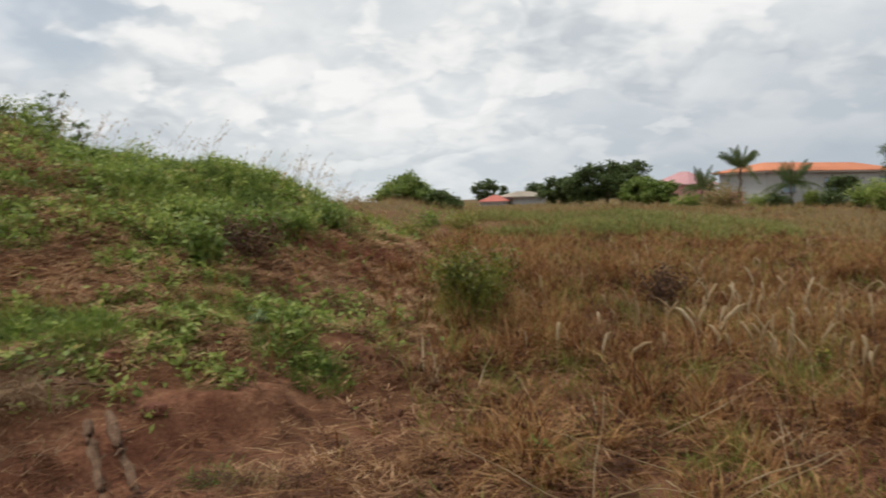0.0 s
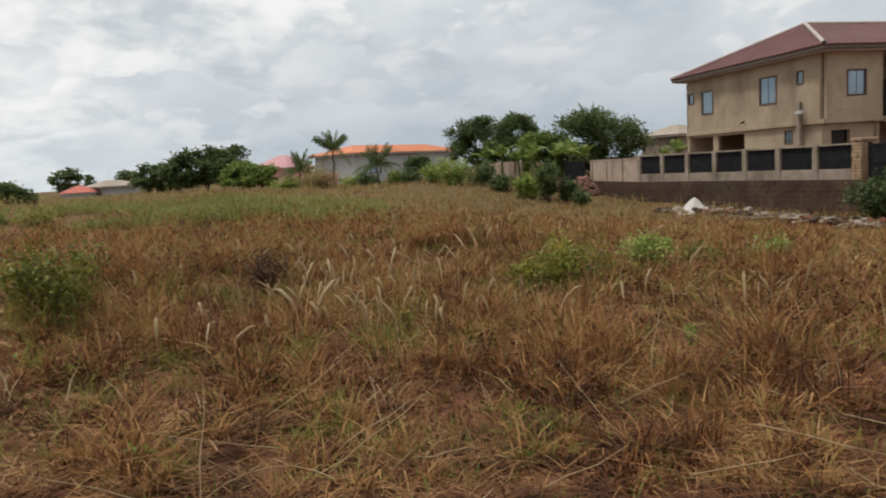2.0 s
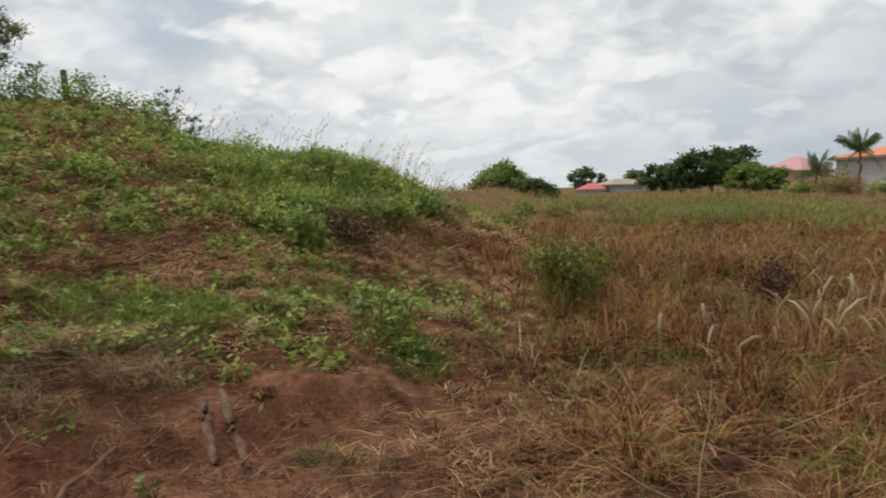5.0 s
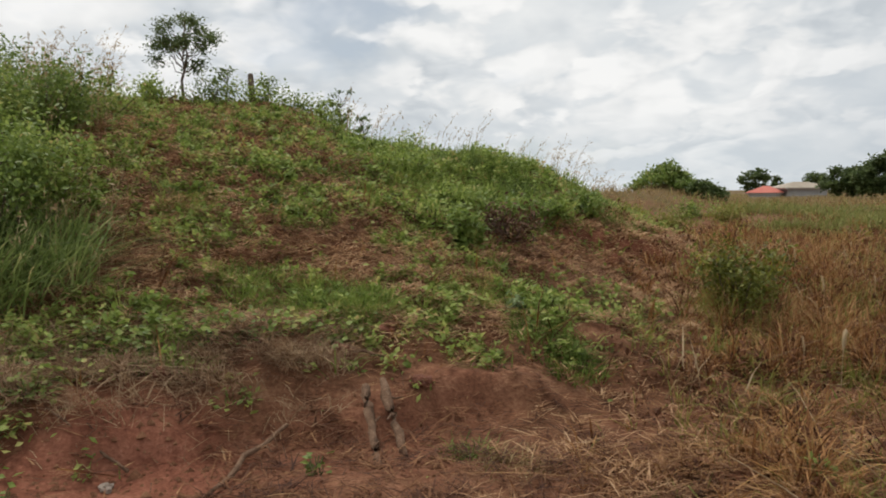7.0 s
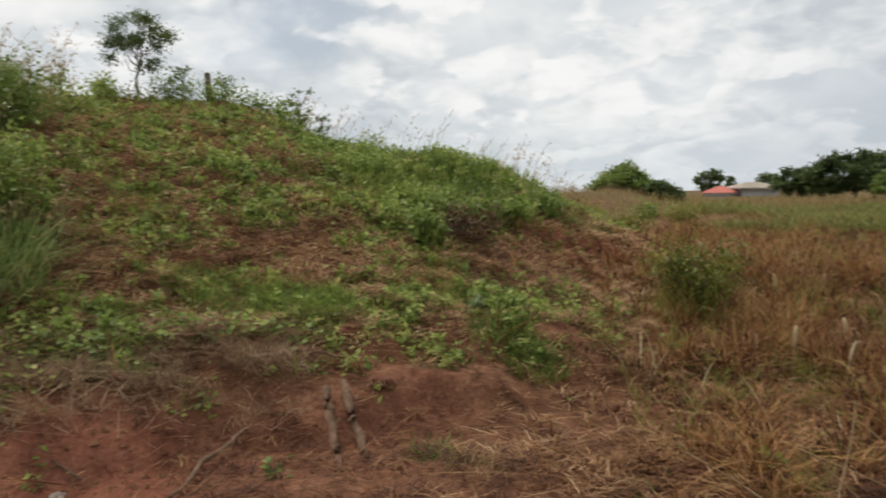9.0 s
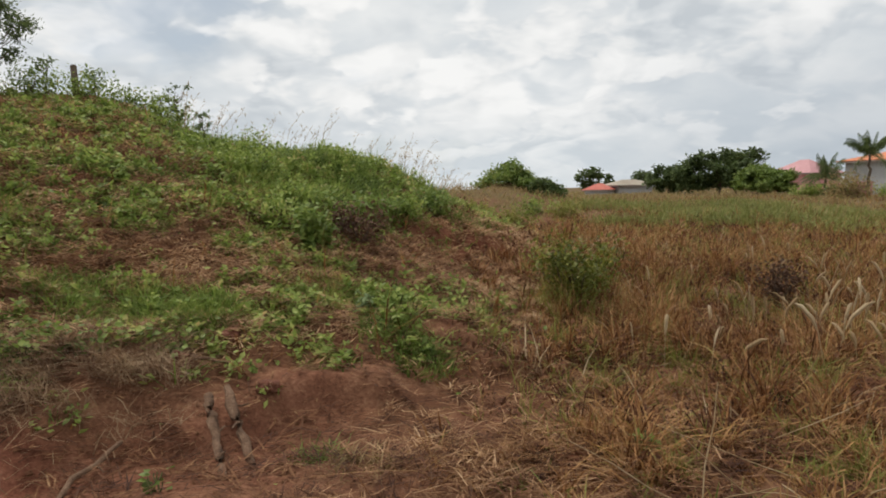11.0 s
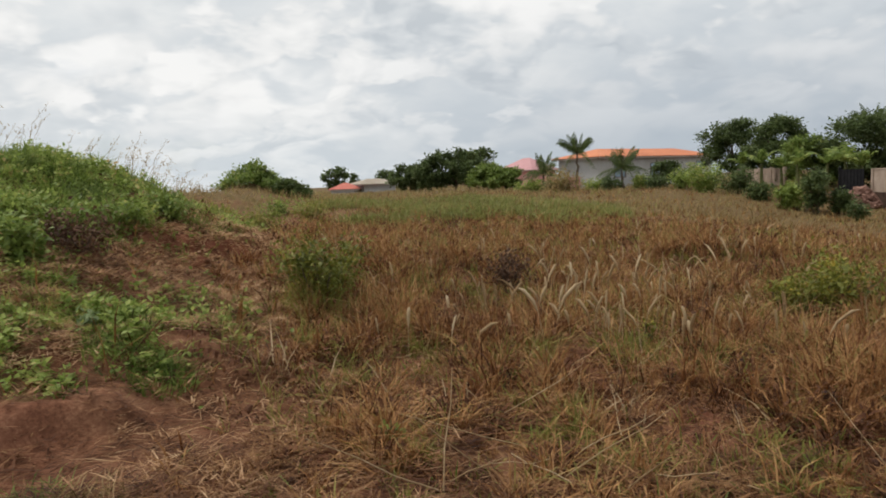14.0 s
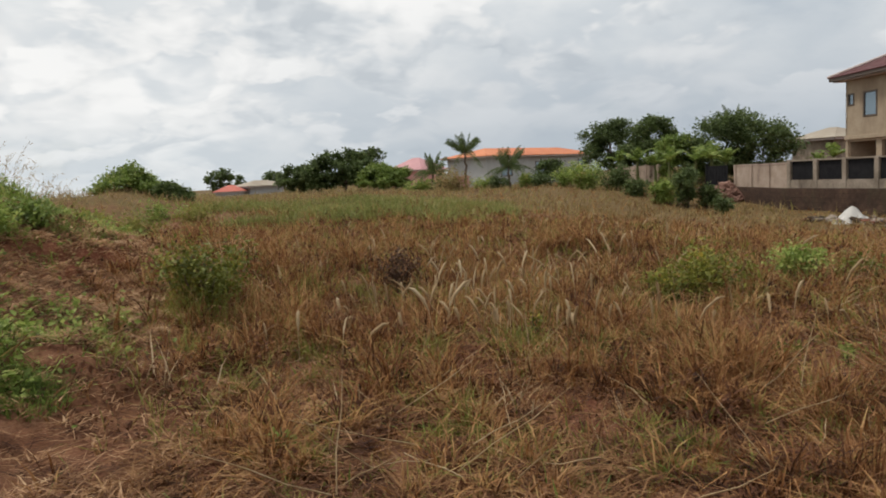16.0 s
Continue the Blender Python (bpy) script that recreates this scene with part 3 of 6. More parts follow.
dry_vines()
crumbs()
def bank_straw():
    """Cut straw lying over the bank and the dug face."""
    x, y, r, rng = scatter(640000, 49, 3.2, 18, 1.45, -14, 58)
    u = -0.67 * x + 0.74 * y
    bare, green, dry, meadow = cover_at(x, y)
    scar = np.exp(-(((x + 0.9) / 1.6) ** 4 + ((y - 10.0) / 2.0) ** 4))
    trodden = (1 - step(4.8, 5.4, u)) * step(-1.5, -0.7, x) * (1 - step(0.8, 2.2, x)) * (0.1 + 0.9 * step(-0.3, 0.4, waves(x, y, 0.5, 50))) * 0.09
    keep = rng.uniform(0, 1, len(x)) < trodden + step(5.2, 6.0, u) * (1 - step(-0.5, 1.2, x)) * np.clip(1 - green, 0, 1) * (0.35 + 0.65 * step(-0.2, 0.5, waves(x, y, 0.5, 50))) * (0.8 + 0.2 * scar)
    x, y, r = x[keep], y[keep], r[keep]
    n = len(x)
    pos = lift(x, y, -0.02)
    pos[:, 2] += rng.uniform(0, 0.07, n)
    v, f = blades(pos, rng.uniform(0.02, 0.07, n), rng.uniform(0.007, 0.014, n) * np.clip(0.35 + r / 9, 0.6, 1.9), rng.uniform(1.5, 5, n), 56, droop=-0.1)
    stuff("cut_straw", v, f, CUT, "cut brown straw lying over the bank", "straw")


bank_straw()
green_growth()
weeds()
meadow_grass()


# ---- building blocks for things ----
def spot(yaw, r):
    """A place by its heading from the middle of the plot and its distance."""
    a = radians(yaw)
    return -r * math.sin(a), r * math.cos(a)


def spot3(yaw, r, dz=0.0):
    x, y = spot(yaw, r)
    return Vector((x, y, float(ground_z(x, y)) + dz))


def thing(name, at, label, category, group="", turn=0.0, lean=0.0):
    ob = new(name)
    ob.empty_display_size = 0.2
    ob.matrix_basis = pose(at[0], at[1], at[2], lean, 0, turn)
    return tagged(ob, label, category, group)


def part(name, shape, mat, parent, label=""):
    """One mesh object under a thing or a part, from a bmesh or a mesh."""
    if isinstance(shape, bmesh.types.BMesh):
        me = bpy.data.meshes.new(name)
        shape.normal_update()
        shape.to_mesh(me)
        shape.free()
        me.materials.append(mat)
    else:
        me = shape
    ob = new(name, me)
    ob.parent = parent
    return tagged(ob, label)


def add_box(bm, lo, hi, bevel=0.0):
    x0, y0, z0 = lo
    x1, y1, z1 = hi
    vs = [bm.verts.new(p) for p in ((x0, y0, z0), (x1, y0, z0), (x1, y1, z0), (x0, y1, z0), (x0, y0, z1), (x1, y0, z1), (x1, y1, z1), (x0, y1, z1))]
    fs = [bm.faces.new([vs[i] for i in q]) for q in ((3, 2, 1, 0), (4, 5, 6, 7), (0, 1, 5, 4), (1, 2, 6, 5), (2, 3, 7, 6), (3, 0, 4, 7))]
    if bevel:
        edges = list({e for f in fs for e in f.edges})
        bmesh.ops.bevel(bm, geom=edges, offset=bevel, segments=2, affect="EDGES", profile=0.6)
    return fs


def box(lo, hi, bevel=0.0):
    bm = bmesh.new()
    add_box(bm, lo, hi, bevel)
    return bm


def tube_arrays(pts, radii, sides=6):
    """A tapered tube along points."""
    pts = [Vector(p) for p in pts]
    verts, faces = [], []
    for i, p in enumerate(pts):
        way = (pts[min(i + 1, len(pts) - 1)] - pts[max(i - 1, 0)]).normalized()
        a = way.orthogonal().normalized()
        if abs(way.z) > 0.3:
            a = (Vector((1, 0, 0)) - way * way.x).normalized()
        b = way.cross(a)
        for s in range(sides):
            ang = 2 * math.pi * s / sides
            verts.append(p + (a * math.cos(ang) + b * math.sin(ang)) * radii[i])
    for i in range(len(pts) - 1):
        for s in range(sides):
            t = (s + 1) % sides
            faces.append((i * sides + s, i * sides + t, (i + 1) * sides + t, (i + 1) * sides + s))
    return verts, faces


def tubes(name, lines, mat, sides=6):
    """One mesh of several tapered tubes, each (points, radii)."""
    verts, faces = [], []
    for pts, radii in lines:
        v, f = tube_arrays(pts, radii, sides)
        faces += [tuple(i + len(verts) for i in q) for q in f]
        verts += v
    return raw_mesh(name, [tuple(v) for v in verts], faces, mat, True)


def wander(a, b, rng, bend=0.12, n=6):
    a, b = np.array(a, float), np.array(b, float)
    d = np.linalg.norm(b - a)
    t = np.linspace(0, 1, n)[:, None]
    off = rng.normal(0, bend * d, (n, 3)) * np.sin(np.pi * t)
    return (a + (b - a) * t + off).tolist()


def in_lobes(lobes, n, rng, shell=0.55):
    """Places in a set of ellipsoids (x, y, z, rx, ry, rz), denser to their outside."""
    lobes = np.array(lobes, float)
    w = lobes[:, 3] * lobes[:, 4] + lobes[:, 5] ** 2
    pick = rng.choice(len(lobes), n, p=w / w.sum())
    d = rng.normal(0, 1, (n, 3))
    d /= np.linalg.norm(d, axis=1)[:, None]
    q = (shell + (1 - shell) * rng.uniform(0, 1, n)) * (1 + 0.10 * rng.normal(0, 1, n))
    return lobes[pick, :3] + d * q[:, None] * lobes[pick, 3:]


BARK = surface("bark", [(0.3, (0.05, 0.035, 0.025)), (0.5, (0.12, 0.088, 0.062)), (0.7, (0.22, 0.17, 0.125))], 6.0, 0.95, 0.6)
ROOT = surface("dry_root", [(0.3, (0.07, 0.038, 0.022)), (0.5, (0.16, 0.092, 0.055)), (0.7, (0.28, 0.18, 0.115))], 14.0, 0.9, 0.7)
STEM = leafy("green_stem", [(0.0, (0.06, 0.08, 0.025)), (1.0, (0.16, 0.16, 0.06))], 0.6, 0.05)


def bush(name, at, wide, high, count, leaf, mat, label, category="bush", seed=0, group="", stem_mat=None, shell=0.3, long=1.8, tilt=0.7):
    """A many-stemmed shrub: bare stems below, a ragged crown of separate leaves."""
    rng = np.random.default_rng(900 + seed)
    ob = thing(name, at, label, category, group, rng.uniform(0, 360))
    lines, lobes = [], []
    for k in range(9 if wide > 0.5 else 6):
        a, q = rng.uniform(0, 2 * np.pi), rng.uniform(0.2, 1)
        tip = (math.cos(a) * wide * 0.42 * q, math.sin(a) * wide * 0.42 * q, high * rng.uniform(0.6, 0.92) * (1.08 - 0.35 * q))
        pts = wander((tip[0] * 0.12, tip[1] * 0.12, -0.05), tip, rng, 0.06, 5)
        lines.append((pts, np.linspace(0.012, 0.004, 5) * (0.6 + high)))
        s = rng.uniform(0.16, 0.3) * wide
        lobes.append((tip[0], tip[1], tip[2], s, s, s * rng.uniform(0.7, 1.2)))
        mid = pts[2]
        lobes.append((mid[0], mid[1], mid[2], s * 0.9, s * 0.9, s))
    tagged(part("stem", tubes("stem", lines, stem_mat or BARK, 5), None, ob), kind="stuff")
    pos = in_lobes(lobes, count, rng, shell)
    pos[:, 2] = np.clip(pos[:, 2], 0.02, None)
    v, f = leaves(pos, rng.uniform(0.6, 1.25, count) * leaf, 1000 + seed, tilt, long)
    tagged(part("foliage", raw_mesh("foliage", v, f, mat), None, ob), kind="stuff")
    return ob


def tuft(name, at, wide, high, count, blade, mat, label, seed=0, group="", lean=0.35):
    """A clump of long arching grass blades."""
    rng = np.random.default_rng(1300 + seed)
    q, a = np.sqrt(rng.uniform(0, 1, count)) * wide * 0.5, rng.uniform(0, 2 * np.pi, count)
    x, y = at[0] + q * np.cos(a), at[1] + q * np.sin(a)
    pos = lift(x, y) - np.array([at[0], at[1], at[2]])
    v, f = blades(pos, high * rng.uniform(0.45, 1.1, count), rng.uniform(0.6, 1.3, count) * blade, rng.gamma(2.5, lean / 2.5, count), 1400 + seed, 0.9, 3)
    me = raw_mesh(name, v, f, mat)
    ob = new(name, me)
    ob.location = at
    return tagged(ob, label, "grass", group)


def tree(name, at, high, wide, count, leaf, mat, label, seed=0, bole=0.35, squat=1.0, group="", lobes_n=52, long=1.9):
    """A tree: tapered trunk, forking limbs, a crown of leaf clumps with gaps."""
    rng = np.random.default_rng(2000 + seed)
    ob = thing(name, at, label, "tree", group)
    fork = high * bole
    rad = 0.022 * high + 0.012
    part("trunk", tubes("trunk", [(wander((0, 0, -0.3), (rng.normal(0, 0.03) * high, rng.normal(0, 0.03) * high, high * 0.8), rng, 0.03, 8), np.linspace(rad, rad * 0.25, 8))], BARK, 9), None, ob)
    lobes = []
    for k in range(lobes_n):
        a, q = rng.uniform(0, 2 * np.pi), math.sqrt(rng.uniform(0, 1))
        z = fork + (high - fork) * rng.uniform(0.12, 0.93)
        reach = wide * 0.5 * q * math.sqrt(max(0.12, 1 - ((z - fork) / (high - fork) * 2 - 0.9) ** 2 * 0.85))
        tip = (math.cos(a) * reach, math.sin(a) * reach, z)
        s = wide * rng.uniform(0.09, 0.17)
        lobes.append((*tip, s * 1.15, s * 1.15, s * 0.75 * squat))
        if k < 11:
            root = (0, 0, fork * rng.uniform(0.7, 1.2) + (z - fork) * 0.25)
            part("limb", tubes("limb", [(wander(root, tip, rng, 0.07, 6), np.linspace(rad * 0.5, rad * 0.1, 6))], BARK, 5), None, ob)
    pos = in_lobes(lobes, count, rng, 0.15)
    v, f = leaves(pos, rng.uniform(0.6, 1.3, count) * leaf, 2500 + seed, 0.6, long)
    part("crown", raw_mesh("crown", v, f, mat), None, ob)
    return ob


def palm(at, high, frond, label, seed=0, count=22):
    """A young coconut palm: ringed trunk, arching fronds of many leaflets."""
    rng = np.random.default_rng(3000 + seed)
    ob = thing("palm_tree", at, label, "palm tree", "coconut palms")
    lean = rng.normal(0, 0.08, 2) * high
    part("trunk", tubes("trunk", [(wander((0, 0, -0.3), (lean[0], lean[1], high), rng, 0.015, 12), [0.12 - 0.05 * i / 11 + 0.012 * (i % 2) for i in range(12)])], BARK, 9), None, ob)
    for k in range(count):
        a = 2 * math.pi * k / count * 2.4 + rng.uniform(-0.3, 0.3)
        rise = rng.uniform(-0.25, 0.95) if k % 3 else rng.uniform(0.9, 1.4)
        L = frond * rng.uniform(0.8, 1.1)
        out = np.array([math.cos(a), math.sin(a), 0])
        t = np.linspace(0, 1, 15)
        mid = np.array([lean[0], lean[1], high]) + out * (L * np.cos(rise) * t)[:, None] * (1 - 0.15 * t[:, None]) + np.array([0, 0, 1.0]) * (L * (np.sin(rise) * t - 0.36 * t**2.2))[:, None]
        side = np.cross(out, (0, 0, 1.0))
        verts, faces = [], []
        for i in range(1, 15):
            w = L * 0.13 * math.sin(math.pi * min(1, 0.18 + 0.74 * t[i])) + 0.03
            for s in (-1, 1):
                for h in (0, 0.5):
                    p = mid[i] * (1 - h) + mid[max(i - 1, 0)] * h
                    tip = p + side * s * w * rng.uniform(0.8, 1.1) + out * w * 0.45 + np.array([0, 0, -w * rng.uniform(0.7, 1.6)])
                    d = (mid[i] - mid[i - 1]) * 0.22
                    b = len(verts)
                    verts += [p, p + d, (p + tip) / 2 + d + np.array([0, 0, 0.05 * w]), tip]
                    faces += [(b, b + 1, b + 2), (b, b + 2, b + 3)]
        leaflets = raw_mesh("frond", np.array(verts), np.array(faces), TREE_LEAF)
        fr = part("frond", leaflets, None, ob)
        part("midrib", tubes("midrib", [(mid[::2].tolist(), np.linspace(0.025, 0.006, 8))], STEM, 5), None, fr)
    return ob


def banana(at, high, label, seed=0, count=8):
    """A banana plant: sheathed stem and broad, arching, split leaves."""
    rng = np.random.default_rng(3500 + seed)
    ob = thing("banana_plant", at, label, "banana plant", "banana plants", rng.uniform(0, 360))
    stem_h = high * 0.5
    part("stem", tubes("stem", [([(0, 0, -0.2), (0.02, 0, stem_h * 0.5), (0, 0.03, stem_h)], [0.13, 0.11, 0.06])], STEM, 9), None, ob)
    for k in range(count):
        a, rise, L = 2.4 * k + rng.uniform(-0.3, 0.3), rng.uniform(0.55, 1.45), high * rng.uniform(0.42, 0.58)
        out, t = np.array([math.cos(a), math.sin(a), 0]), np.linspace(0, 1, 13)
        mid = np.array([0, 0, stem_h]) + out * (L * np.cos(rise) * t)[:, None] + np.array([0, 0, 1.0]) * (L * (np.sin(rise) * t - 0.45 * t**2.4))[:, None]
        side = np.cross(out, (0, 0, 1.0))
        verts, faces = [], []
        for i in range(12):
            for s in (-1, 1):
                w0 = L * 0.17 * math.sin(math.pi * (0.12 + 0.86 * t[i])) * rng.uniform(0.75, 1.1)
                drop = np.array([0, 0, -w0 * rng.uniform(0.1, 0.7)])
                b = len(verts)
                verts += [mid[i], mid[i + 1], mid[i + 1] + side * s * w0 + drop - out * 0.01, mid[i] + side * s * w0 + drop + out * 0.01]
                faces.append((b, b + 1, b + 2, b + 3))
        part("leaf", raw_mesh("leaf", np.array(verts), np.array(faces), BRIGHT_LEAF), None, ob)
    return ob


# ---- walls and buildings ----
RENDER = surface("sand_render", [(0.3, (0.27, 0.205, 0.14)), (0.5, (0.36, 0.285, 0.20)), (0.7, (0.43, 0.35, 0.255))], 0.9, 0.9, 0.15, 9, stain=(0.24, 0.18, 0.125))
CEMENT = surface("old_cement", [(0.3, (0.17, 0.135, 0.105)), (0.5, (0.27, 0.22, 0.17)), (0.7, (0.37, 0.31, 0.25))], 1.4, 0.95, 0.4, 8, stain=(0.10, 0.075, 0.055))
MOULDY = surface("damp_block", [(0.3, (0.025, 0.015, 0.011)), (0.5, (0.065, 0.038, 0.026)), (0.7, (0.13, 0.08, 0.055))], 0.9, 0.95, 0.6, 7, stain=(0.04, 0.036, 0.02))
PANEL = surface("cast_panel", [(0.3, (0.29, 0.215, 0.165)), (0.5, (0.39, 0.30, 0.235)), (0.7, (0.48, 0.385, 0.31))], 1.8, 0.95, 0.4, 8, stain=(0.22, 0.155, 0.12))
STONE = surface("facing_stone", [(0.3, (0.20, 0.125, 0.075)), (0.5, (0.34, 0.225, 0.14)), (0.7, (0.47, 0.34, 0.23))], 4.0, 0.9, 0.6)
MORTAR = surface("mortar", [(0.3, (0.10, 0.08, 0.065)), (0.7, (0.19, 0.155, 0.125))], 6.0, 0.95, 0.4)
BLACK = surface("black_iron", [(0.3, (0.010, 0.010, 0.012)), (0.7, (0.028, 0.027, 0.028))], 3.0, 0.85, 0.1, shine=0.06)
MAROON = surface("maroon_sheet", [(0.3, (0.085, 0.030, 0.030)), (0.5, (0.125, 0.048, 0.046)), (0.7, (0.17, 0.08, 0.075))], 0.7, 0.5, 0.05, 12)
CAPPING = surface("roof_cap", [(0.3, (0.36, 0.29, 0.27)), (0.7, (0.52, 0.45, 0.42))], 2.0, 0.6)
ORANGE = surface("orange_sheet", [(0.3, (0.42, 0.13, 0.055)), (0.5, (0.55, 0.185, 0.08)), (0.7, (0.64, 0.25, 0.12))], 0.35, 0.65, 0.05, 14)
PINK_ROOF = surface("pink_sheet", [(0.3, (0.42, 0.21, 0.22)), (0.7, (0.56, 0.31, 0.31))], 0.3, 0.7)
PINK = surface("pink_paint", [(0.3, (0.50, 0.22, 0.215)), (0.7, (0.62, 0.32, 0.30))], 1.0, 0.85)
RED_ROOF = surface("red_sheet", [(0.3, (0.40, 0.10, 0.075)), (0.7, (0.52, 0.17, 0.12))], 0.3, 0.7)
BEIGE_ROOF = surface("weathered_sheet", [(0.3, (0.27, 0.22, 0.165)), (0.7, (0.41, 0.355, 0.28))], 0.3, 0.7)
WHITE_WALL = surface("white_wash", [(0.3, (0.32, 0.32, 0.32)), (0.5, (0.42, 0.42, 0.42)), (0.7, (0.50, 0.50, 0.50))], 0.4, 0.9, 0.1, 9, stain=(0.36, 0.35, 0.33))
FRAME = surface("bronze_frame", [(0.3, (0.07, 0.05, 0.038)), (0.7, (0.12, 0.09, 0.07))], 5.0, 0.5)
# near-black panels behind openings: the shade of unlit rooms put into the colour
DARK = surface("interior_shade", [(0.3, (0.02, 0.018, 0.016)), (0.7, (0.045, 0.04, 0.035))], 1.0, 0.9)


def glass_material():
    m, n = material("window_glass")
    at = n.add("ShaderNodeNewGeometry").outputs["Position"]
    relief = n.add("ShaderNodeBump", {"Height": n.noise(at, 1.2, 2), "Strength": 0.08, "Distance": 0.05})
    shader = n.add("ShaderNodeBsdfPrincipled", {"Base Color": (0.20, 0.26, 0.30, 1), "Roughness": 0.06, "Specular IOR Level": 1.0, "Metallic": 0.55, "Normal": relief.outputs[0]})
    n.add("ShaderNodeOutputMaterial", {0: shader.outputs[0]})
    return m


GLASS = glass_material()


def wall_with_holes(length, z0, z1, thick, holes):
    """A wall along +x from the origin, its outer face at y = 0, its body behind; holes (x0, x1, z0, z1) go right through."""
    xs = sorted({0.0, length, *[h[0] for h in holes], *[h[1] for h in holes]})
    zs = sorted({z0, z1, *[h[2] for h in holes], *[h[3] for h in holes]})
    bm = bmesh.new()
    solid = {}
    for i in range(len(xs) - 1):
        for k in range(len(zs) - 1):
            cx, cz = (xs[i] + xs[i + 1]) / 2, (zs[k] + zs[k + 1]) / 2
            solid[i, k] = not any(h[0] < cx < h[1] and h[2] < cz < h[3] for h in holes)
    cache = {}

    def vert(x, y, z):
        key = (round(x, 4), y, round(z, 4))
        if key not in cache:
            cache[key] = bm.verts.new((x, y, z))
        return cache[key]

    for (i, k), full in solid.items():
        if not full:
            continue
        a, b, c, d = xs[i], xs[i + 1], zs[k], zs[k + 1]
        bm.faces.new((vert(a, 0, c), vert(b, 0, c), vert(b, 0, d), vert(a, 0, d)))
        bm.faces.new((vert(b, thick, c), vert(a, thick, c), vert(a, thick, d), vert(b, thick, d)))
        if not solid.get((i - 1, k)):
            bm.faces.new((vert(a, thick, c), vert(a, 0, c), vert(a, 0, d), vert(a, thick, d)))
        if not solid.get((i + 1, k)):
            bm.faces.new((vert(b, 0, c), vert(b, thick, c), vert(b, thick, d), vert(b, 0, d)))
        if not solid.get((i, k - 1)):
            bm.faces.new((vert(a, thick, c), vert(b, thick, c), vert(b, 0, c), vert(a, 0, c)))
        if not solid.get((i, k + 1)):
            bm.faces.new((vert(a, 0, d), vert(b, 0, d), vert(b, thick, d), vert(a, thick, d)))
    return bm


def window(parent, m, x0, x1, z0, z1, panes=2):
    """A framed sliding window set in a hole of a wall whose pose under the parent is m."""
    w = part("window", box((x0 + 0.003, 0.09, z0 + 0.003), (x1 - 0.003, 0.10, z1 - 0.003)), DARK, parent)
    w.matrix_local = m
    bm = bmesh.new()
    t = 0.06
    for lo, hi in (((x0 - t, -0.03, z0 - t), (x0 + 0.03, 0.06, z1 + t)), ((x1 - 0.03, -0.03, z0 - t), (x1 + t, 0.06, z1 + t)),
                   ((x0 + 0.03, -0.03, z0 - t), (x1 - 0.03, 0.06, z0 + 0.03)), ((x0 + 0.03, -0.03, z1 - 0.03), (x1 - 0.03, 0.06, z1 + t))):
        add_box(bm, lo, hi)
    part("frame", bm, FRAME, w, "dark bronze window frame")
    step_x = (x1 - x0) / panes
    for k in range(panes):
        a = x0 + k * step_x + 0.03
        part("pane", box((a, 0.03 + 0.012 * (k % 2), z0 + 0.03), (a + step_x - 0.045, 0.042 + 0.012 * (k % 2), z1 - 0.03)), GLASS, w)
    return w


def roof_slopes(corners, ridge, ribs, parent, mat, drop=0.16):
    """Hip roof over a rectangle (x0, y0, x1, y1, z) with ridge ends (xa, xb, y, z): each slope a sheet with standing ribs."""
    x0, y0, x1, y1, z = corners
    xa, xb, yr, zr = ridge
    A, B, C, D = Vector((x0, y0, z)), Vector((x1, y0, z)), Vector((x1, y1, z)), Vector((x0, y1, z))
    R, S = Vector((xa, yr, zr)), Vector((xb, yr, zr))
    for quad in ((A, B, S, R), (B, C, S, S), (C, D, R, S), (D, A, R, R)):
        bm = bmesh.new()
        lo0, lo1, hi1, hi0 = quad
        poly = [lo0, lo1, hi1] + ([hi0] if hi0 is not hi1 else [])
        nor = (lo1 - lo0).cross(hi1 - lo0).normalized()
        top = [bm.verts.new(p + nor * 0.03) for p in poly]
        bot = [bm.verts.new(p - nor * 0.03) for p in poly]
        bm.faces.new(top)
        bm.faces.new(bot[::-1])
        for i in range(len(poly)):
            j = (i + 1) % len(poly)
            bm.faces.new((bot[i], bot[j], top[j], top[i]))
        along = (lo1 - lo0).normalized()
        up = nor.cross(along)
        L = (lo1 - lo0).length
        count = int(L / ribs) if ribs else 0
        slope = part("roof", bm, mat, parent)
        H = (hi1 - lo0).dot(up)
        for k in range(1, count):
            s = L * k / count
            reach = H
            a0, a1 = (hi0 - lo0).dot(along), (hi1 - lo0).dot(along)
            if s < a0:
                reach = H * s / a0
            elif s > a1:
                reach = H * (L - s) / (L - a1)
            p, q = lo0 + along * s + nor * 0.028, lo0 + along * s + up * (reach * 0.985) + nor * 0.028
            w, h = along * 0.025, nor * 0.035
            seam = bmesh.new()
            v = [seam.verts.new(c) for c in (p - w, p + w, q + w, q - w, p + h, q + h)]
            seam.faces.new((v[0], v[4], v[5], v[3]))
            seam.faces.new((v[1], v[2], v[5], v[4]))
            seam.faces.new((v[0], v[1], v[4]))
            part("seam", seam, mat, slope)
    return A, B, C, D, R, S


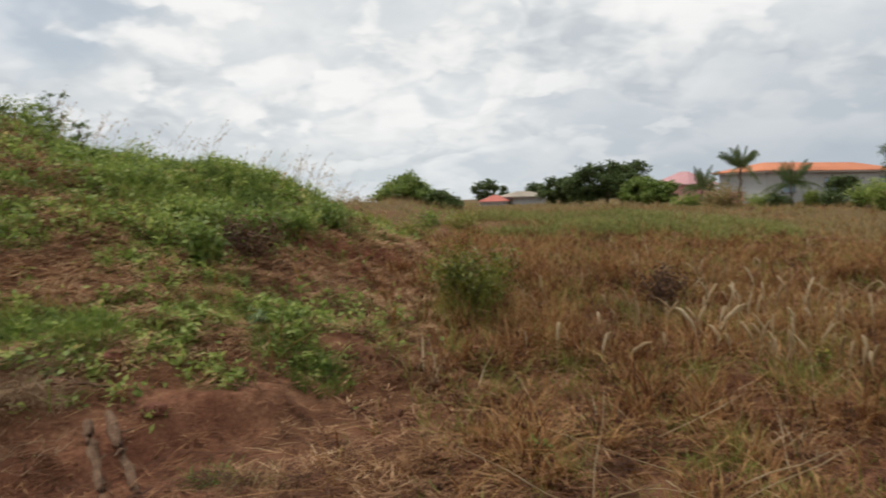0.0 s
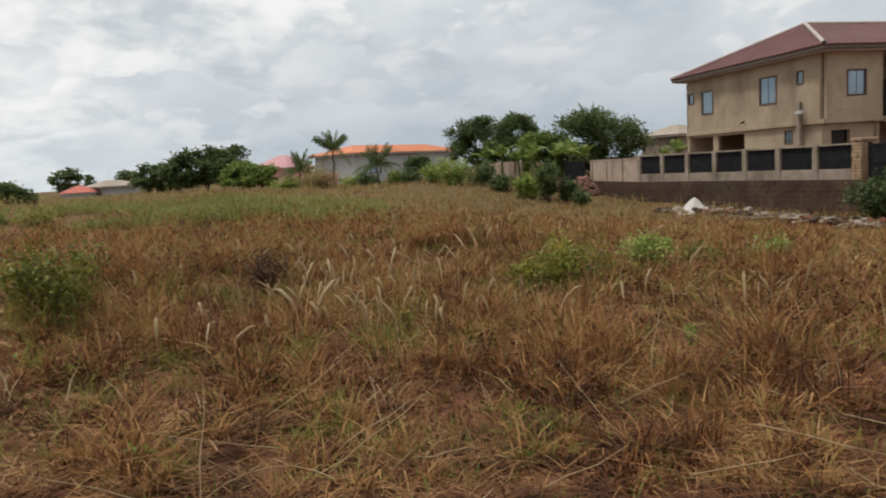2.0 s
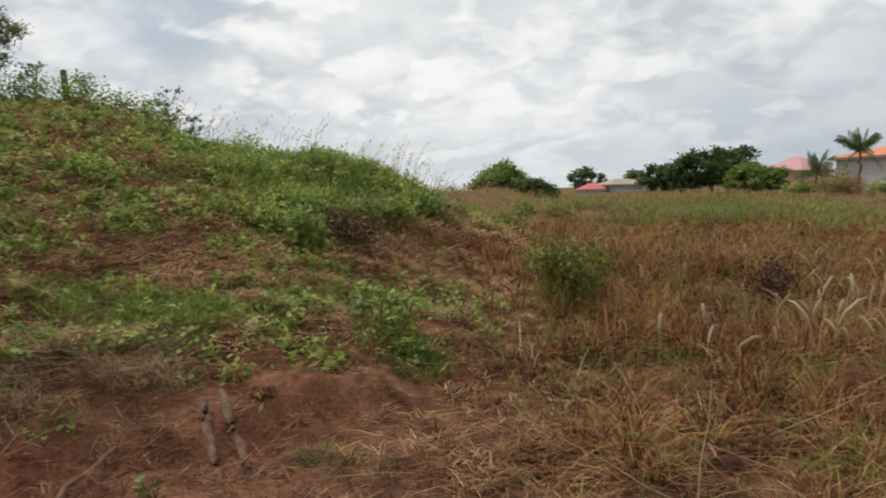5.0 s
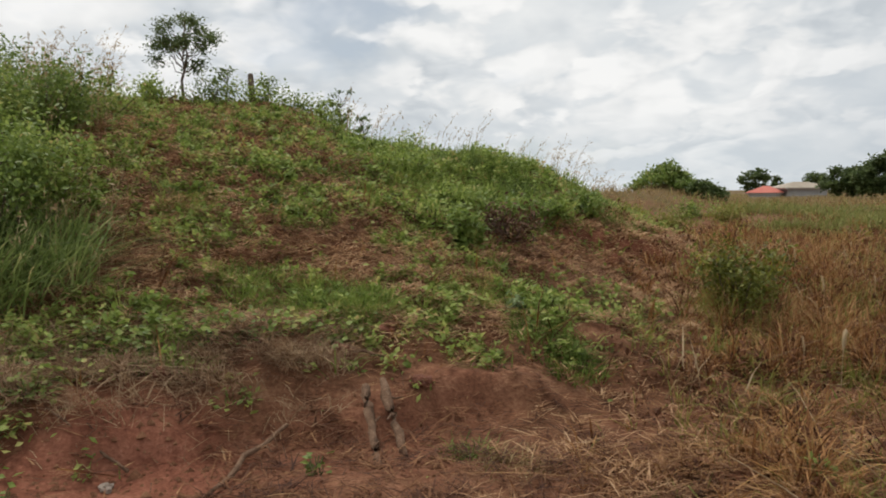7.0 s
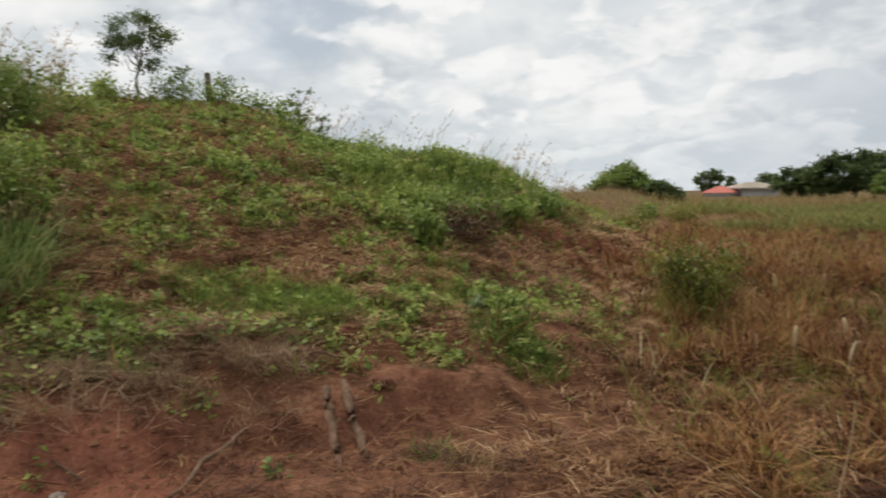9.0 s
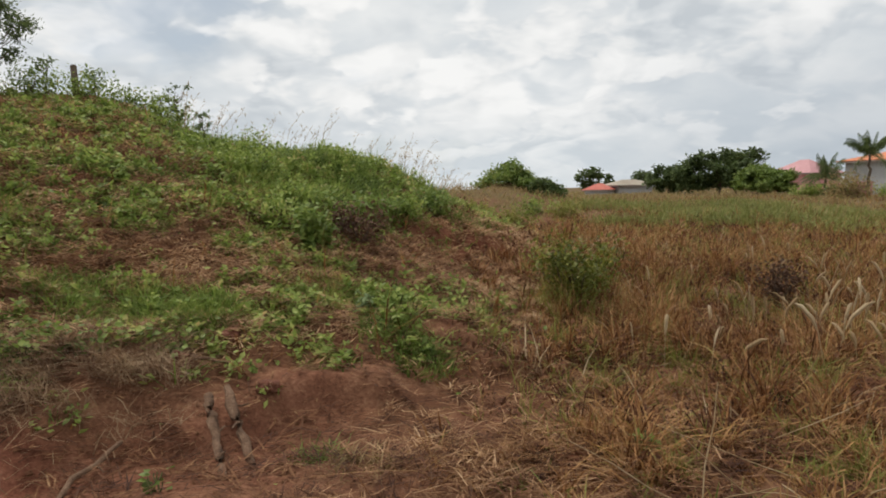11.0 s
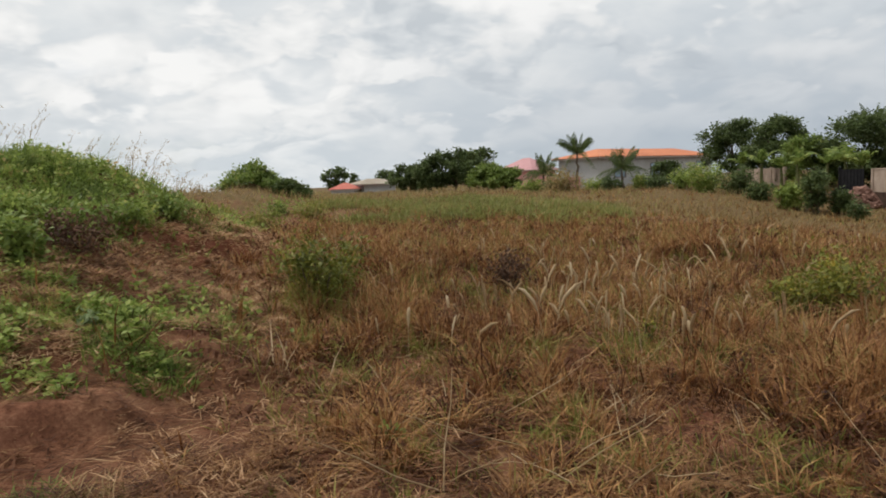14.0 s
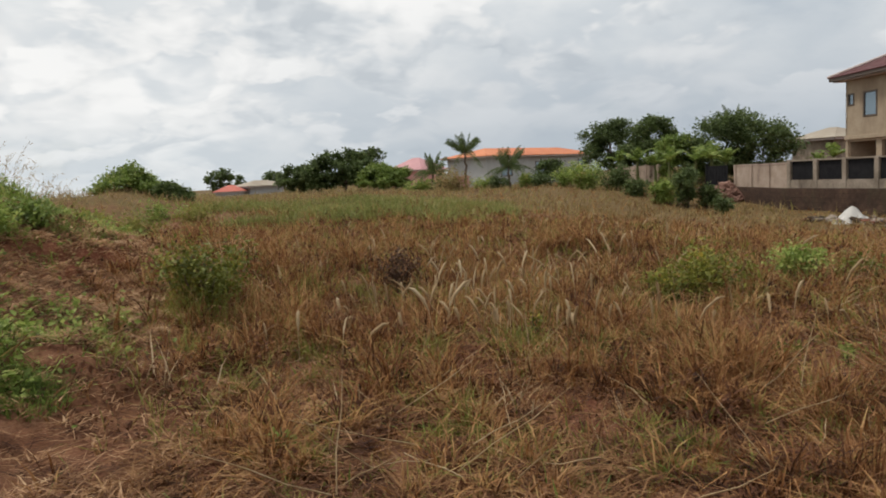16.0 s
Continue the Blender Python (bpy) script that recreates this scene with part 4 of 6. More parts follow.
def big_house():
    ox, oy = 34.8, 21.7
    turn = -15.88
    h = thing("house", (ox, oy, 0.0), "two-storey sand-rendered house with maroon hipped roof", "house", turn=turn)
    W, D, G, S, E = 15.5, 11.33, -0.1, 2.86, 6.1
    side = Matrix.Translation((0, D, 0)) @ Matrix.Rotation(radians(-90), 4, "Z")  # along the long side, seen from the field
    up_holes = [(0.26, 0.72, 4.68, 5.28), (1.65, 2.72, 3.94, 5.26), (6.97, 8.24, 4.0, 5.4), (9.8, 10.21, 4.78, 5.38)]
    wall = part("wall", wall_with_holes(D, S, E, 0.2, up_holes), RENDER, h)
    wall.matrix_local = side
    for x0, x1, z0, z1 in up_holes:
        window(h, side, x0, x1, z0, z1, 1 if x1 - x0 < 1.2 else 2)
    low_holes = [(0.25, 2.55, 0.25, 2.5), (3.02, 5.48, 0.25, 2.5), (8.78, 9.28, 1.8, 2.42)]
    wall = part("wall", wall_with_holes(D, G, S - 0.22, 0.2, low_holes), RENDER, h)
    wall.matrix_local = side @ Matrix.Translation((0, 0.12, 0))
    window(h, side @ Matrix.Translation((0, 0.12, 0)), 8.78, 9.28, 1.8, 2.42, 2)
    part("slab", box((-0.06, -0.3, S - 0.22), (W, D + 0.05, S - 0.003), 0.02), RENDER, h)
    # front: a closed bay, then an arcaded balcony
    bay = [(1.25, 2.33, 4.0, 5.2)]
    part("wall", wall_with_holes(3.4, S, E, 0.2, bay), RENDER, h).location = (0.2, -0.25, 0)
    window(h, Matrix.Translation((0.2, -0.25, 0)), *bay[0], 2)
    low = [(0.6, 1.75, 0.3, 2.3)]
    part("wall", wall_with_holes(3.4, G, S - 0.22, 0.2, low), RENDER, h).location = (0.2, 0.12, 0)
    # dark panel behind the hole, coloured as the room's shade
    part("opening", box((0.75, 0.45, 0.2), (2.4, 0.5, 2.4)), DARK, h, "near-black panel for the shaded room behind an unglazed window")
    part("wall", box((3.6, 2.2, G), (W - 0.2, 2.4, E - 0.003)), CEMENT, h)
    part("wall", box((W - 0.2, -0.2, G), (W, D - 0.2, E - 0.003)), RENDER, h)
    part("wall", box((0.0, D - 0.2, G), (W - 0.2, D - 0.003, E - 0.006)), RENDER, h)
    part("wall", box((3.45, -0.045, G), (3.597, 2.197, E - 0.006)), RENDER, h)
    part("wall", box((9.3, -0.2, S), (9.5, 2.197, E - 0.006)), RENDER, h)
    part("wall", box((11.0, -0.2, G), (W - 0.203, 0.0, E - 0.006)), RENDER, h)
    part("balcony_slab", box((3.6, -0.75, S - 0.28), (9.3, 2.2, S - 0.02), 0.03), RENDER, h)
    for x in (4.15, 5.2, 7.6, 8.7):
        for z0, z1 in ((G, S - 0.28), (S, E - 0.2)):
            bm = bmesh.new()
            bmesh.ops.create_cone(bm, cap_ends=True, segments=16, radius1=0.17, radius2=0.15, depth=z1 - z0 - 0.3, matrix=Matrix.Translation((0, 0, (z0 + z1) / 2)))
            add_box(bm, (-0.22, -0.22, z1 - 0.16), (0.22, 0.22, z1), 0.02)
            add_box(bm, (-0.22, -0.22, z0), (0.22, 0.22, z0 + 0.16), 0.02)
            part("column", bm, RENDER, h).location = (x, -0.42, 0)
    for xa, xb, zt in ((5.2, 7.6, E - 0.2), (5.2, 7.6, S - 0.28), (8.7, 11.0, S - 0.28)):
        bm = bmesh.new()
        n = 12
        rows = []
        for i in range(n + 1):
            t = i / n
            x, z = xa + (xb - xa) * t, zt - 0.75 + 0.55 * math.sin(math.pi * t) ** 0.6
            rows.append([bm.verts.new(p) for p in ((x, -0.54, z), (x, -0.54, zt), (x, -0.30, zt), (x, -0.30, z))])
        for a, b in zip(rows, rows[1:]):
            for k in range(4):
                bm.faces.new((a[k], b[k], b[(k + 1) % 4], a[(k + 1) % 4]))
        bmesh.ops.recalc_face_normals(bm, faces=bm.faces)
        part("arch", bm, RENDER, h)
    rail = part("balustrade", box((4.3, -0.45, S + 0.95), (9.2, -0.39, S + 1.0)), BLACK, h, "black iron balcony rail")
    for k in range(31):
        part("baluster", box((4.35 + 0.155 * k, -0.435, S - 0.01), (4.38 + 0.155 * k, -0.405, S + 0.95)), BLACK, rail)
    # dark slab on the solid back wall, the shade of a doorway as colour
    part("doorway", box((5.8, 2.14, S), (6.8, 2.19, S + 2.1)), DARK, h)
    part("ceiling", box((-0.5, -0.85, E), (W + 0.5, D + 0.5, E + 0.06)), CAPPING, h, "pale boarded eaves")
    bm = bmesh.new()
    for lo, hi in (((-0.65, -1.0, E + 0.06), (W + 0.65, -0.96, E + 0.27)), ((-0.65, -0.96, E + 0.06), (-0.61, D + 0.65, E + 0.27)), ((-0.61, D + 0.61, E + 0.06), (W + 0.65, D + 0.65, E + 0.27))):
        add_box(bm, lo, hi)
    part("fascia", bm, FRAME, h)
    A, B, C, Dv, R, T = roof_slopes((-0.7, -1.05, W + 0.7, D + 0.7, E + 0.27), (4.0, 11.5, 5.5, 8.55), 0.45, h, MAROON)
    for a, b in ((A, R), (Dv, R), (B, T), (C, T), (R, T)):
        part("ridge_cap", tubes("ridge_cap", [([a + Vector((0, 0, 0.06)), b + Vector((0, 0, 0.06))], [0.10, 0.10])], CAPPING, 8), None, h)
    # meter pole bracket with a lamp on the long side
    part("meter_board", box((-0.2, 1.16, 1.3), (-0.063, 1.38, 3.85), 0.02), CEMENT, h)
    part("floodlight", box((-0.42, 0.75, 3.2), (-0.2, 1.25, 3.38), 0.03), WHITE_WALL, h, "small white floodlight on a bracket")
    part("spout", tubes("spout", [([(-0.02, 5.7, 3.18), (-0.28, 5.6, 3.1)], [0.05, 0.05])], BLACK, 8), None, h)


big_house()


def along(a, b):
    """The pose with x along a to b, and the length."""
    d = Vector((b[0] - a[0], b[1] - a[1], 0))
    return pose(a[0], a[1], 0, 0, 0, math.degrees(math.atan2(d.y, d.x))), d.length


LINE = [(22.79, 6.79), (24.89, 10.43), (27.93, 15.66), (29.38, 28.52), (30.93, 34.08)]


def low_wall():
    """The damp block wall along the edge of the field."""
    w = thing("boundary_wall", (0, 0, 0), "low damp-stained concrete block wall along the field", "wall")
    pts = [(19.65, 1.47), (24.59, 10.59), (27.63, 15.76), (29.08, 28.63), (30.63, 34.19), (32.6, 44.0), (34.2, 52.0)]
    tops = [0.15, 0.15, 0.2, 0.2, 0.25, 0.6, 0.72]
    rng = np.random.default_rng(5)
    for k, (a, b) in enumerate(zip(pts, pts[1:])):
        m, L = along(a, b)
        n = max(1, int(L / 0.46))
        for i in range(n):
            z1 = tops[k] + (tops[k + 1] - tops[k]) * i / n
            rows = 7
            for j in range(rows):
                if k > 3 and j < 2:
                    continue
                off = 0.23 * (j % 2)
                x0, x1 = L * i / n + off + 0.003, L * (i + 1) / n + off - 0.003
                z = z1 - 0.23 * (j + 1)
                o = new("block", LOW_BLOCK)
                o.parent = w
                o.matrix_basis = m @ Matrix.Translation(((x0 + x1) / 2, rng.normal(0, 0.006), z)) @ Matrix.Diagonal((x1 - x0, 1, 1, 1))


def block_mesh():
    bm = box((-0.5, -0.10, 0.003), (0.5, 0.10, 0.227))
    me = bpy.data.meshes.new("block")
    bm.to_mesh(me)
    bm.free()
    me.materials.append(MOULDY)
    return me


LOW_BLOCK = block_mesh()
low_wall()


def fence():
    """Plinth, posts and black grilles of the house's front fence, with plain cast panels at its far end."""
    f = thing("fence", (0, 0, 0), "cement fence with posts and black iron grille panels", "fence")
    a, b = LINE[2], LINE[3]
    m, L = along(a, b)
    base, top = 0.05, 1.62
    n = 7
    for i in range(n):
        x0, x1 = 0.25 + (L - 0.25) * i / n, 0.25 + (L - 0.25) * (i + 1) / n
        part("plinth", box((x0, -0.09, base), (x1, 0.09, base + 0.55), 0.01), CEMENT, f).matrix_local = m
        part("post", box((x1 - 0.12, -0.13, base + 0.01), (x1 + 0.12, 0.13, top), 0.015), CEMENT, f).matrix_local = m
        g = part("grille", box((x0 + 0.13, -0.03, base + 0.56), (x1 - 0.13, 0.0, top - 0.1)), BLACK, f, "black iron grille panel")
        g.matrix_local = m
        mid = (x0 + x1) / 2
        bm = bmesh.new()
        for k in range(9):
            x = x0 + 0.16 + (x1 - x0 - 0.34) * k / 8
            add_box(bm, (x, -0.05, base + 0.57), (x + 0.03, -0.032, top - 0.11))
        bmesh.ops.create_cone(bm, cap_ends=False, segments=20, radius1=0.24, radius2=0.24, depth=0.03, matrix=Matrix.Translation((mid, -0.06, (base + top) / 2 + 0.2)) @ Matrix.Rotation(radians(90), 4, "X"))
        part("scroll", bm, BLACK, g)
        part("coping", box((x0 + 0.13, -0.11, top - 0.09), (x1 - 0.13, 0.11, top - 0.02), 0.01), CEMENT, f).matrix_local = m
    a, b = LINE[3], LINE[4]
    m, L = along(a, b)
    for i in range(3):
        x0, x1 = 0.14 + (L - 0.14) * i / 3, 0.14 + (L - 0.14) * (i + 1) / 3
        part("panel", box((x0, -0.05, base), (x1 - 0.2, 0.05, 1.42), 0.01), PANEL, f, "rough cast concrete panel").matrix_local = m
        part("post", box((x1 - 0.19, -0.12, base), (x1, 0.12, 1.5), 0.02), PANEL, f).matrix_local = m
        part("coping", box((x0, -0.08, 1.424), (x1 - 0.2, 0.08, 1.5), 0.01), PANEL, f).matrix_local = m


def stone_pier(at, turn):
    """A gate pier faced with rough stones, under a flat cap."""
    p = thing("gate_pier", at, "gate pier faced with tan rough-cut stones", "pier", "gate piers", turn)
    part("core", box((-0.27, -0.27, 0), (0.27, 0.27, 1.62)), MORTAR, p)
    rng = np.random.default_rng(int(at[0] * 10))
    for side in range(4):
        z = 0.02
        while z < 1.55:
            hgt = rng.uniform(0.11, 0.19)
            cut = rng.uniform(-0.12, 0.12)
            for x0, x1 in ((-0.29, cut - 0.01), (cut + 0.01, 0.29)):
                bm = box((x0, -0.30 - rng.uniform(0, 0.03), z), (x1, -0.265, min(z + hgt, 1.6) - 0.018))
                part("stone", bm, STONE, p).rotation_euler = (0, 0, radians(90) * side)
            z += hgt
    part("cap", box((-0.35, -0.35, 1.62), (0.35, 0.35, 1.73), 0.03), STONE, p)


def gate():
    m, L = along(LINE[1], LINE[2])
    g = thing("gate", (0, 0, 0), "wide black sheet-metal driveway gate, closed", "gate")
    for k in range(2):
        x0, x1 = 0.32 + (L - 0.64) * k / 2, 0.32 + (L - 0.64) * (k + 1) / 2
        leaf = part("gate_leaf", box((x0 + 0.01, -0.02, 0.12), (x1 - 0.01, 0.02, 1.45)), BLACK, g)
        leaf.matrix_local = m
        bm = bmesh.new()
        for lo, hi in (((x0 + 0.01, -0.05, 0.1), (x0 + 0.09, 0.05, 1.6)), ((x1 - 0.09, -0.05, 0.1), (x1 - 0.01, 0.05, 1.6)), ((x0 + 0.09, -0.05, 0.1), (x1 - 0.09, 0.05, 0.18)), ((x0 + 0.09, -0.05, 1.45), (x1 - 0.09, 0.05, 1.53)), ((x0 + 0.09, -0.045, 0.8), (x1 - 0.09, 0.045, 0.86))):
            add_box(bm, lo, hi)
        part("gate_frame", bm, BLACK, leaf)
        for i in range(12):
            x = x0 + 0.14 + (x1 - x0 - 0.3) * i / 11
            part("rib", box((x, -0.04, 0.181), (x + 0.04, -0.022, 1.44)), BLACK, leaf)
    m2, L2 = along(LINE[0], LINE[1])
    f = thing("fence", (0, 0, 0), "cement fence stub with a black grille beside the gate", "fence")
    part("plinth", box((0, -0.09, 0.05), (L2 - 0.32, 0.09, 0.6), 0.01), CEMENT, f).matrix_local = m2
    part("grille", box((0, -0.03, 0.61), (L2 - 0.32, 0.0, 1.5)), BLACK, f).matrix_local = m2
    t = math.degrees(math.atan2(LINE[2][1] - LINE[1][1], LINE[2][0] - LINE[1][0]))
    stone_pier((LINE[2][0], LINE[2][1], 0.05), t)
    stone_pier((LINE[1][0], LINE[1][1], 0.05), t)


fence()
gate()


def platform():
    """Packed earth behind the boundary wall, on which fence and house stand."""
    bm = bmesh.new()
    edge = [(19.85, 1.47), (24.74, 10.54), (27.78, 15.76), (29.23, 28.62), (30.78, 34.19), (32.8, 44.0), (34.4, 52.0), (75, 52), (75, 2.0)]
    hi = [bm.verts.new((x, y, 0.08)) for x, y in edge]
    lo = [bm.verts.new((x, y, -2.2)) for x, y in edge]
    bm.faces.new(hi)
    for i in range(len(edge)):
        bm.faces.new((lo[i], lo[(i + 1) % len(edge)], hi[(i + 1) % len(edge)], hi[i]))
    bmesh.ops.recalc_face_normals(bm, faces=bm.faces)
    me = bpy.data.meshes.new("terrace")
    bm.to_mesh(me)
    bm.free()
    me.materials.append(surface("packed_earth", [(0.3, (0.12, 0.06, 0.04)), (0.7, (0.26, 0.15, 0.10))], 2.0, 0.95, 0.4))
    tagged(new("terrace_ground", me), "packed red-brown earth yard behind the wall", "ground", kind="structure")


platform()


def panel_wall():
    a, b = (33.1, 44.2), (34.6, 52.0)
    m, L = along(a, b)
    w = thing("panel_wall", (0, 0, 0), "weathered precast concrete panel wall", "wall")
    for i in range(4):
        x0, x1 = L * i / 4, L * (i + 1) / 4
        for k in range(3):
            part("panel", box((x0 + 0.1, -0.04, 0.5 + 0.42 * k), (x1 - 0.1, 0.04, 0.905 + 0.42 * k), 0.008), PANEL, w).matrix_local = m
        part("post", box((x0 - 0.1, -0.1, 0.02), (x0 + 0.09, 0.1, 1.82), 0.015), PANEL, w).matrix_local = m


panel_wall()


def simple_house(name, a, b, deep, z0, eave, ridge, wall_mat, roof_mat, label, holes=(), over=0.5):
    """A single-storey house whose front runs from a to b, with a hipped sheet roof."""
    m, L = along(a, b)
    h = thing(name, (a[0], a[1], 0), label, "house", turn=math.degrees(math.atan2(b[1] - a[1], b[0] - a[0])))
    part("wall", wall_with_holes(L, z0, eave, 0.2, list(holes)), wall_mat, h)
    for x0, x1, za, zb in holes:
        window(h, Matrix(), x0, x1, za, zb, 2)
    part("wall", box((0, 0.2, z0), (0.2, deep, eave)), wall_mat, h)
    part("wall", box((L - 0.2, 0.2, z0), (L, deep, eave)), wall_mat, h)
    part("wall", box((0.2, deep - 0.2, z0), (L - 0.2, deep, eave)), wall_mat, h)
    part("fascia", box((-over, -over, eave + 0.003), (L + over, deep + over, eave + 0.16)), CAPPING, h)
    roof_slopes((-over - 0.05, -over - 0.05, L + over + 0.05, deep + over + 0.05, eave + 0.163), (min(deep * 0.5, L * 0.4), L - min(deep * 0.5, L * 0.4), deep / 2, ridge), 0, h, roof_mat)
    return h


simple_house("house", (28.6, 65.2), (44.9, 72.2), 5.5, -0.3, 3.36, 4.4, WHITE_WALL, ORANGE, "long low white house with an orange sheet roof",
             [(15.2, 16.6, 2.2, 2.9), (7.6, 9.6, 1.6, 2.8), (2.2, 3.8, 1.5, 2.7)])
simple_house("house", spot(-15.9, 112), spot(-18.5, 108), 6.0, 0, 2.85, 4.9, PINK, PINK_ROOF, "distant house with a faded pink roof", over=0.4)
simple_house("house", spot(-2.6, 104), spot(-4.4, 103), 3.5, -0.5, 1.05, 2.1, WHITE_WALL, RED_ROOF, "distant low house with a red roof", over=0.3)
simple_house("house", spot(-5.2, 105), spot(-7.7, 108), 3.5, -0.5, 1.65, 2.6, WHITE_WALL, BEIGE_ROOF, "distant house with a weathered beige roof", over=0.6)
simple_house("shed", spot(-46.0, 64), spot(-48.6, 62), 5.0, 0, 3.0, 4.0, CEMENT, BEIGE_ROOF, "grey shed with a weathered sheet roof", over=0.3)


def pink_hut():
    p = spot3(-21.7, 60)
    o = thing("block_hut", p, "small pink-painted wall stub among the grass", "wall", turn=-20)
    part("wall", box((-0.6, -0.1, -0.5), (0.6, 0.1, 1.0), 0.02), PINK, o)
    part("coping", box((-0.65, -0.14, 1.003), (0.65, 0.14, 1.09), 0.02), PINK, o)


pink_hut()

# ---- trees behind the walls and beyond the field ----
palm(spot3(-19.3, 57), 1.5, 2.5, "bushy young coconut palm before a white house", 1)
palm(spot3(-22.0, 59), 3.1, 2.6, "taller coconut palm with a bare trunk", 2)
palm(spot3(-25.5, 56), 1.7, 2.7, "young coconut palm with drooping fronds", 3)
x, y = spot(-42.9, 60)
palm((x, y, 0.05), 4.5, 2.6, "coconut palm behind a dark mango tree", 4)
tree("tree", spot3(-33.4, 66), 5.5, 5.4, 15000, 0.13, TREE_LEAF, "leafy green tree behind the panel wall", 11, 0.06)
tree("tree", spot3(-36.2, 62), 5.3, 5.0, 15000, 0.13, TREE_LEAF, "leafy upright tree behind the panel wall", 12, 0.06)
tree("mango_tree", (*spot(-42.4, 57), 0.05), 5.0, 7.8, 20000, 0.14, TREE_LEAF, "dense dark green mango tree by the fence", 13, 0.08, 1.0, lobes_n=60)
tree("tree", spot3(-38.4, 56), 3.7, 4.2, 9000, 0.12, BRIGHT_LEAF, "bright green small tree among banana plants", 14, 0.05)
tree("tree", spot3(-28.7, 60), 2.2, 2.4, 1600, 0.14, TREE_LEAF, "small dark tree before a white house", 15, 0.25)
for k, (yaw, r, hgt) in enumerate([(-40.6, 50, 3.9), (-35.3, 56, 3.4), (-37.6, 52, 3.6), (-41.6, 51, 3.3), (-34.0, 57, 3.2), (-36.6, 54, 3.0), (-39.5, 52, 3.7)]):
    banana(spot3(yaw, r) if r > 51.5 else (*spot(yaw, r), 0.06), hgt, "banana plant with torn bright green leaves", k)
banana((*spot(-48.6, 54), 0.05), 3.4, "banana plant beside the house corner", 8)
banana((*spot(-47.6, 53), 0.05), 2.6, "banana plant beside the house corner", 9)
bush("bush", spot3(-38.9, 42), 1.9, 2.3, 3800, 0.10, TREE_LEAF, "large dark green shrub before the wall", seed=1, shell=0.05)
bush("bush", spot3(-37.4, 43), 2.0, 1.5, 2600, 0.10, WEED, "large ragged green shrub before the wall", seed=8, shell=0.05)
bush("bush", spot3(-40.2, 42), 1.6, 1.3, 2000, 0.10, TREE_LEAF, "large dark green shrub before the wall", seed=9, shell=0.05)
bush("bush", spot3(-31.6, 51), 3.0, 1.8, 2600, 0.11, WEED, "tangled olive shrub at the field edge", seed=2)
bush("bush", spot3(-33.4, 49), 2.4, 1.4, 1800, 0.11, TREE_LEAF, "dark shrub at the field edge", seed=3)
bush("bush", spot3(-61.9, 30.2), 2.7, 1.55, 3600, 0.10, TREE_LEAF, "dark green shrub against the boundary wall", seed=4)
bush("bush", spot3(-67.5, 26.0), 2.0, 1.4, 2200, 0.10, TREE_LEAF, "dark green shrub against the boundary wall", seed=5)
bush("bush", spot3(-41.2, 40), 1.5, 0.9, 1000, 0.09, TREE_LEAF, "low shrub before the wall", seed=6)
bush("bush", spot3(-20.6, 52), 3.6, 1.2, 1700, 0.10, PALE_GRASS, "dry brown thicket at the field edge", seed=7)
for k, (yaw, r, wid, hgt) in enumerate([(-18.4, 56, 2.2, 0.9), (-20.2, 55, 2.0, 0.8), (-23.6, 57, 2.4, 0.8), (-24.6, 55, 1.8, 1.0), (-26.6, 56, 2.0, 0.9), (-28.0, 55, 2.4, 0.9), (-29.8, 54, 2.4, 1.3), (-35.2, 46, 2.2, 0.9)]):
    bush("bush", spot3(yaw, r), wid, hgt, 1100, 0.12, TREE_LEAF if k % 2 else WEED, "low green shrub along the far field edge", seed=200 + k, group="shrubs along the field edge")
for k, (yaw, r, hgt, wid) in enumerate([(-8.9, 82, 3.1, 4.5), (-10.4, 80, 3.6, 5.0), (-12.4, 80, 4.9, 6.0), (-13.6, 84, 4.4, 4.5), (-15.0, 76, 2.9, 4.2), (-16.4, 74, 2.2, 3.4)]):
    tree("tree", spot3(yaw, r), hgt, wid, 6500, 0.18, TREE_LEAF if k != 4 and k != 5 else BRIGHT_LEAF, "distant broad green tree at the field edge", 20 + k, 0.12, group="trees beyond the field")
tree("tree", spot3(-3.1, 124), 4.4, 4.4, 1500, 0.3, TREE_LEAF, "distant rounded dark tree by a red roof", 30, 0.1)
tree("cypress_tree", spot3(-4.5, 112), 3.1, 1.5, 900, 0.2, TREE_LEAF, "slim dark distant tree by a red roof", 31, 0.05)
tree("tree", spot3(-7.0, 115), 3.2, 4.0, 900, 0.28, TREE_LEAF, "distant flat-topped tree behind a beige roof", 32, 0.4)
tree("tree", spot3(-14.7, 90), 5.2, 3.0, 700, 0.24, TREE_LEAF, "thin distant tree above the thicket", 33, 0.6)


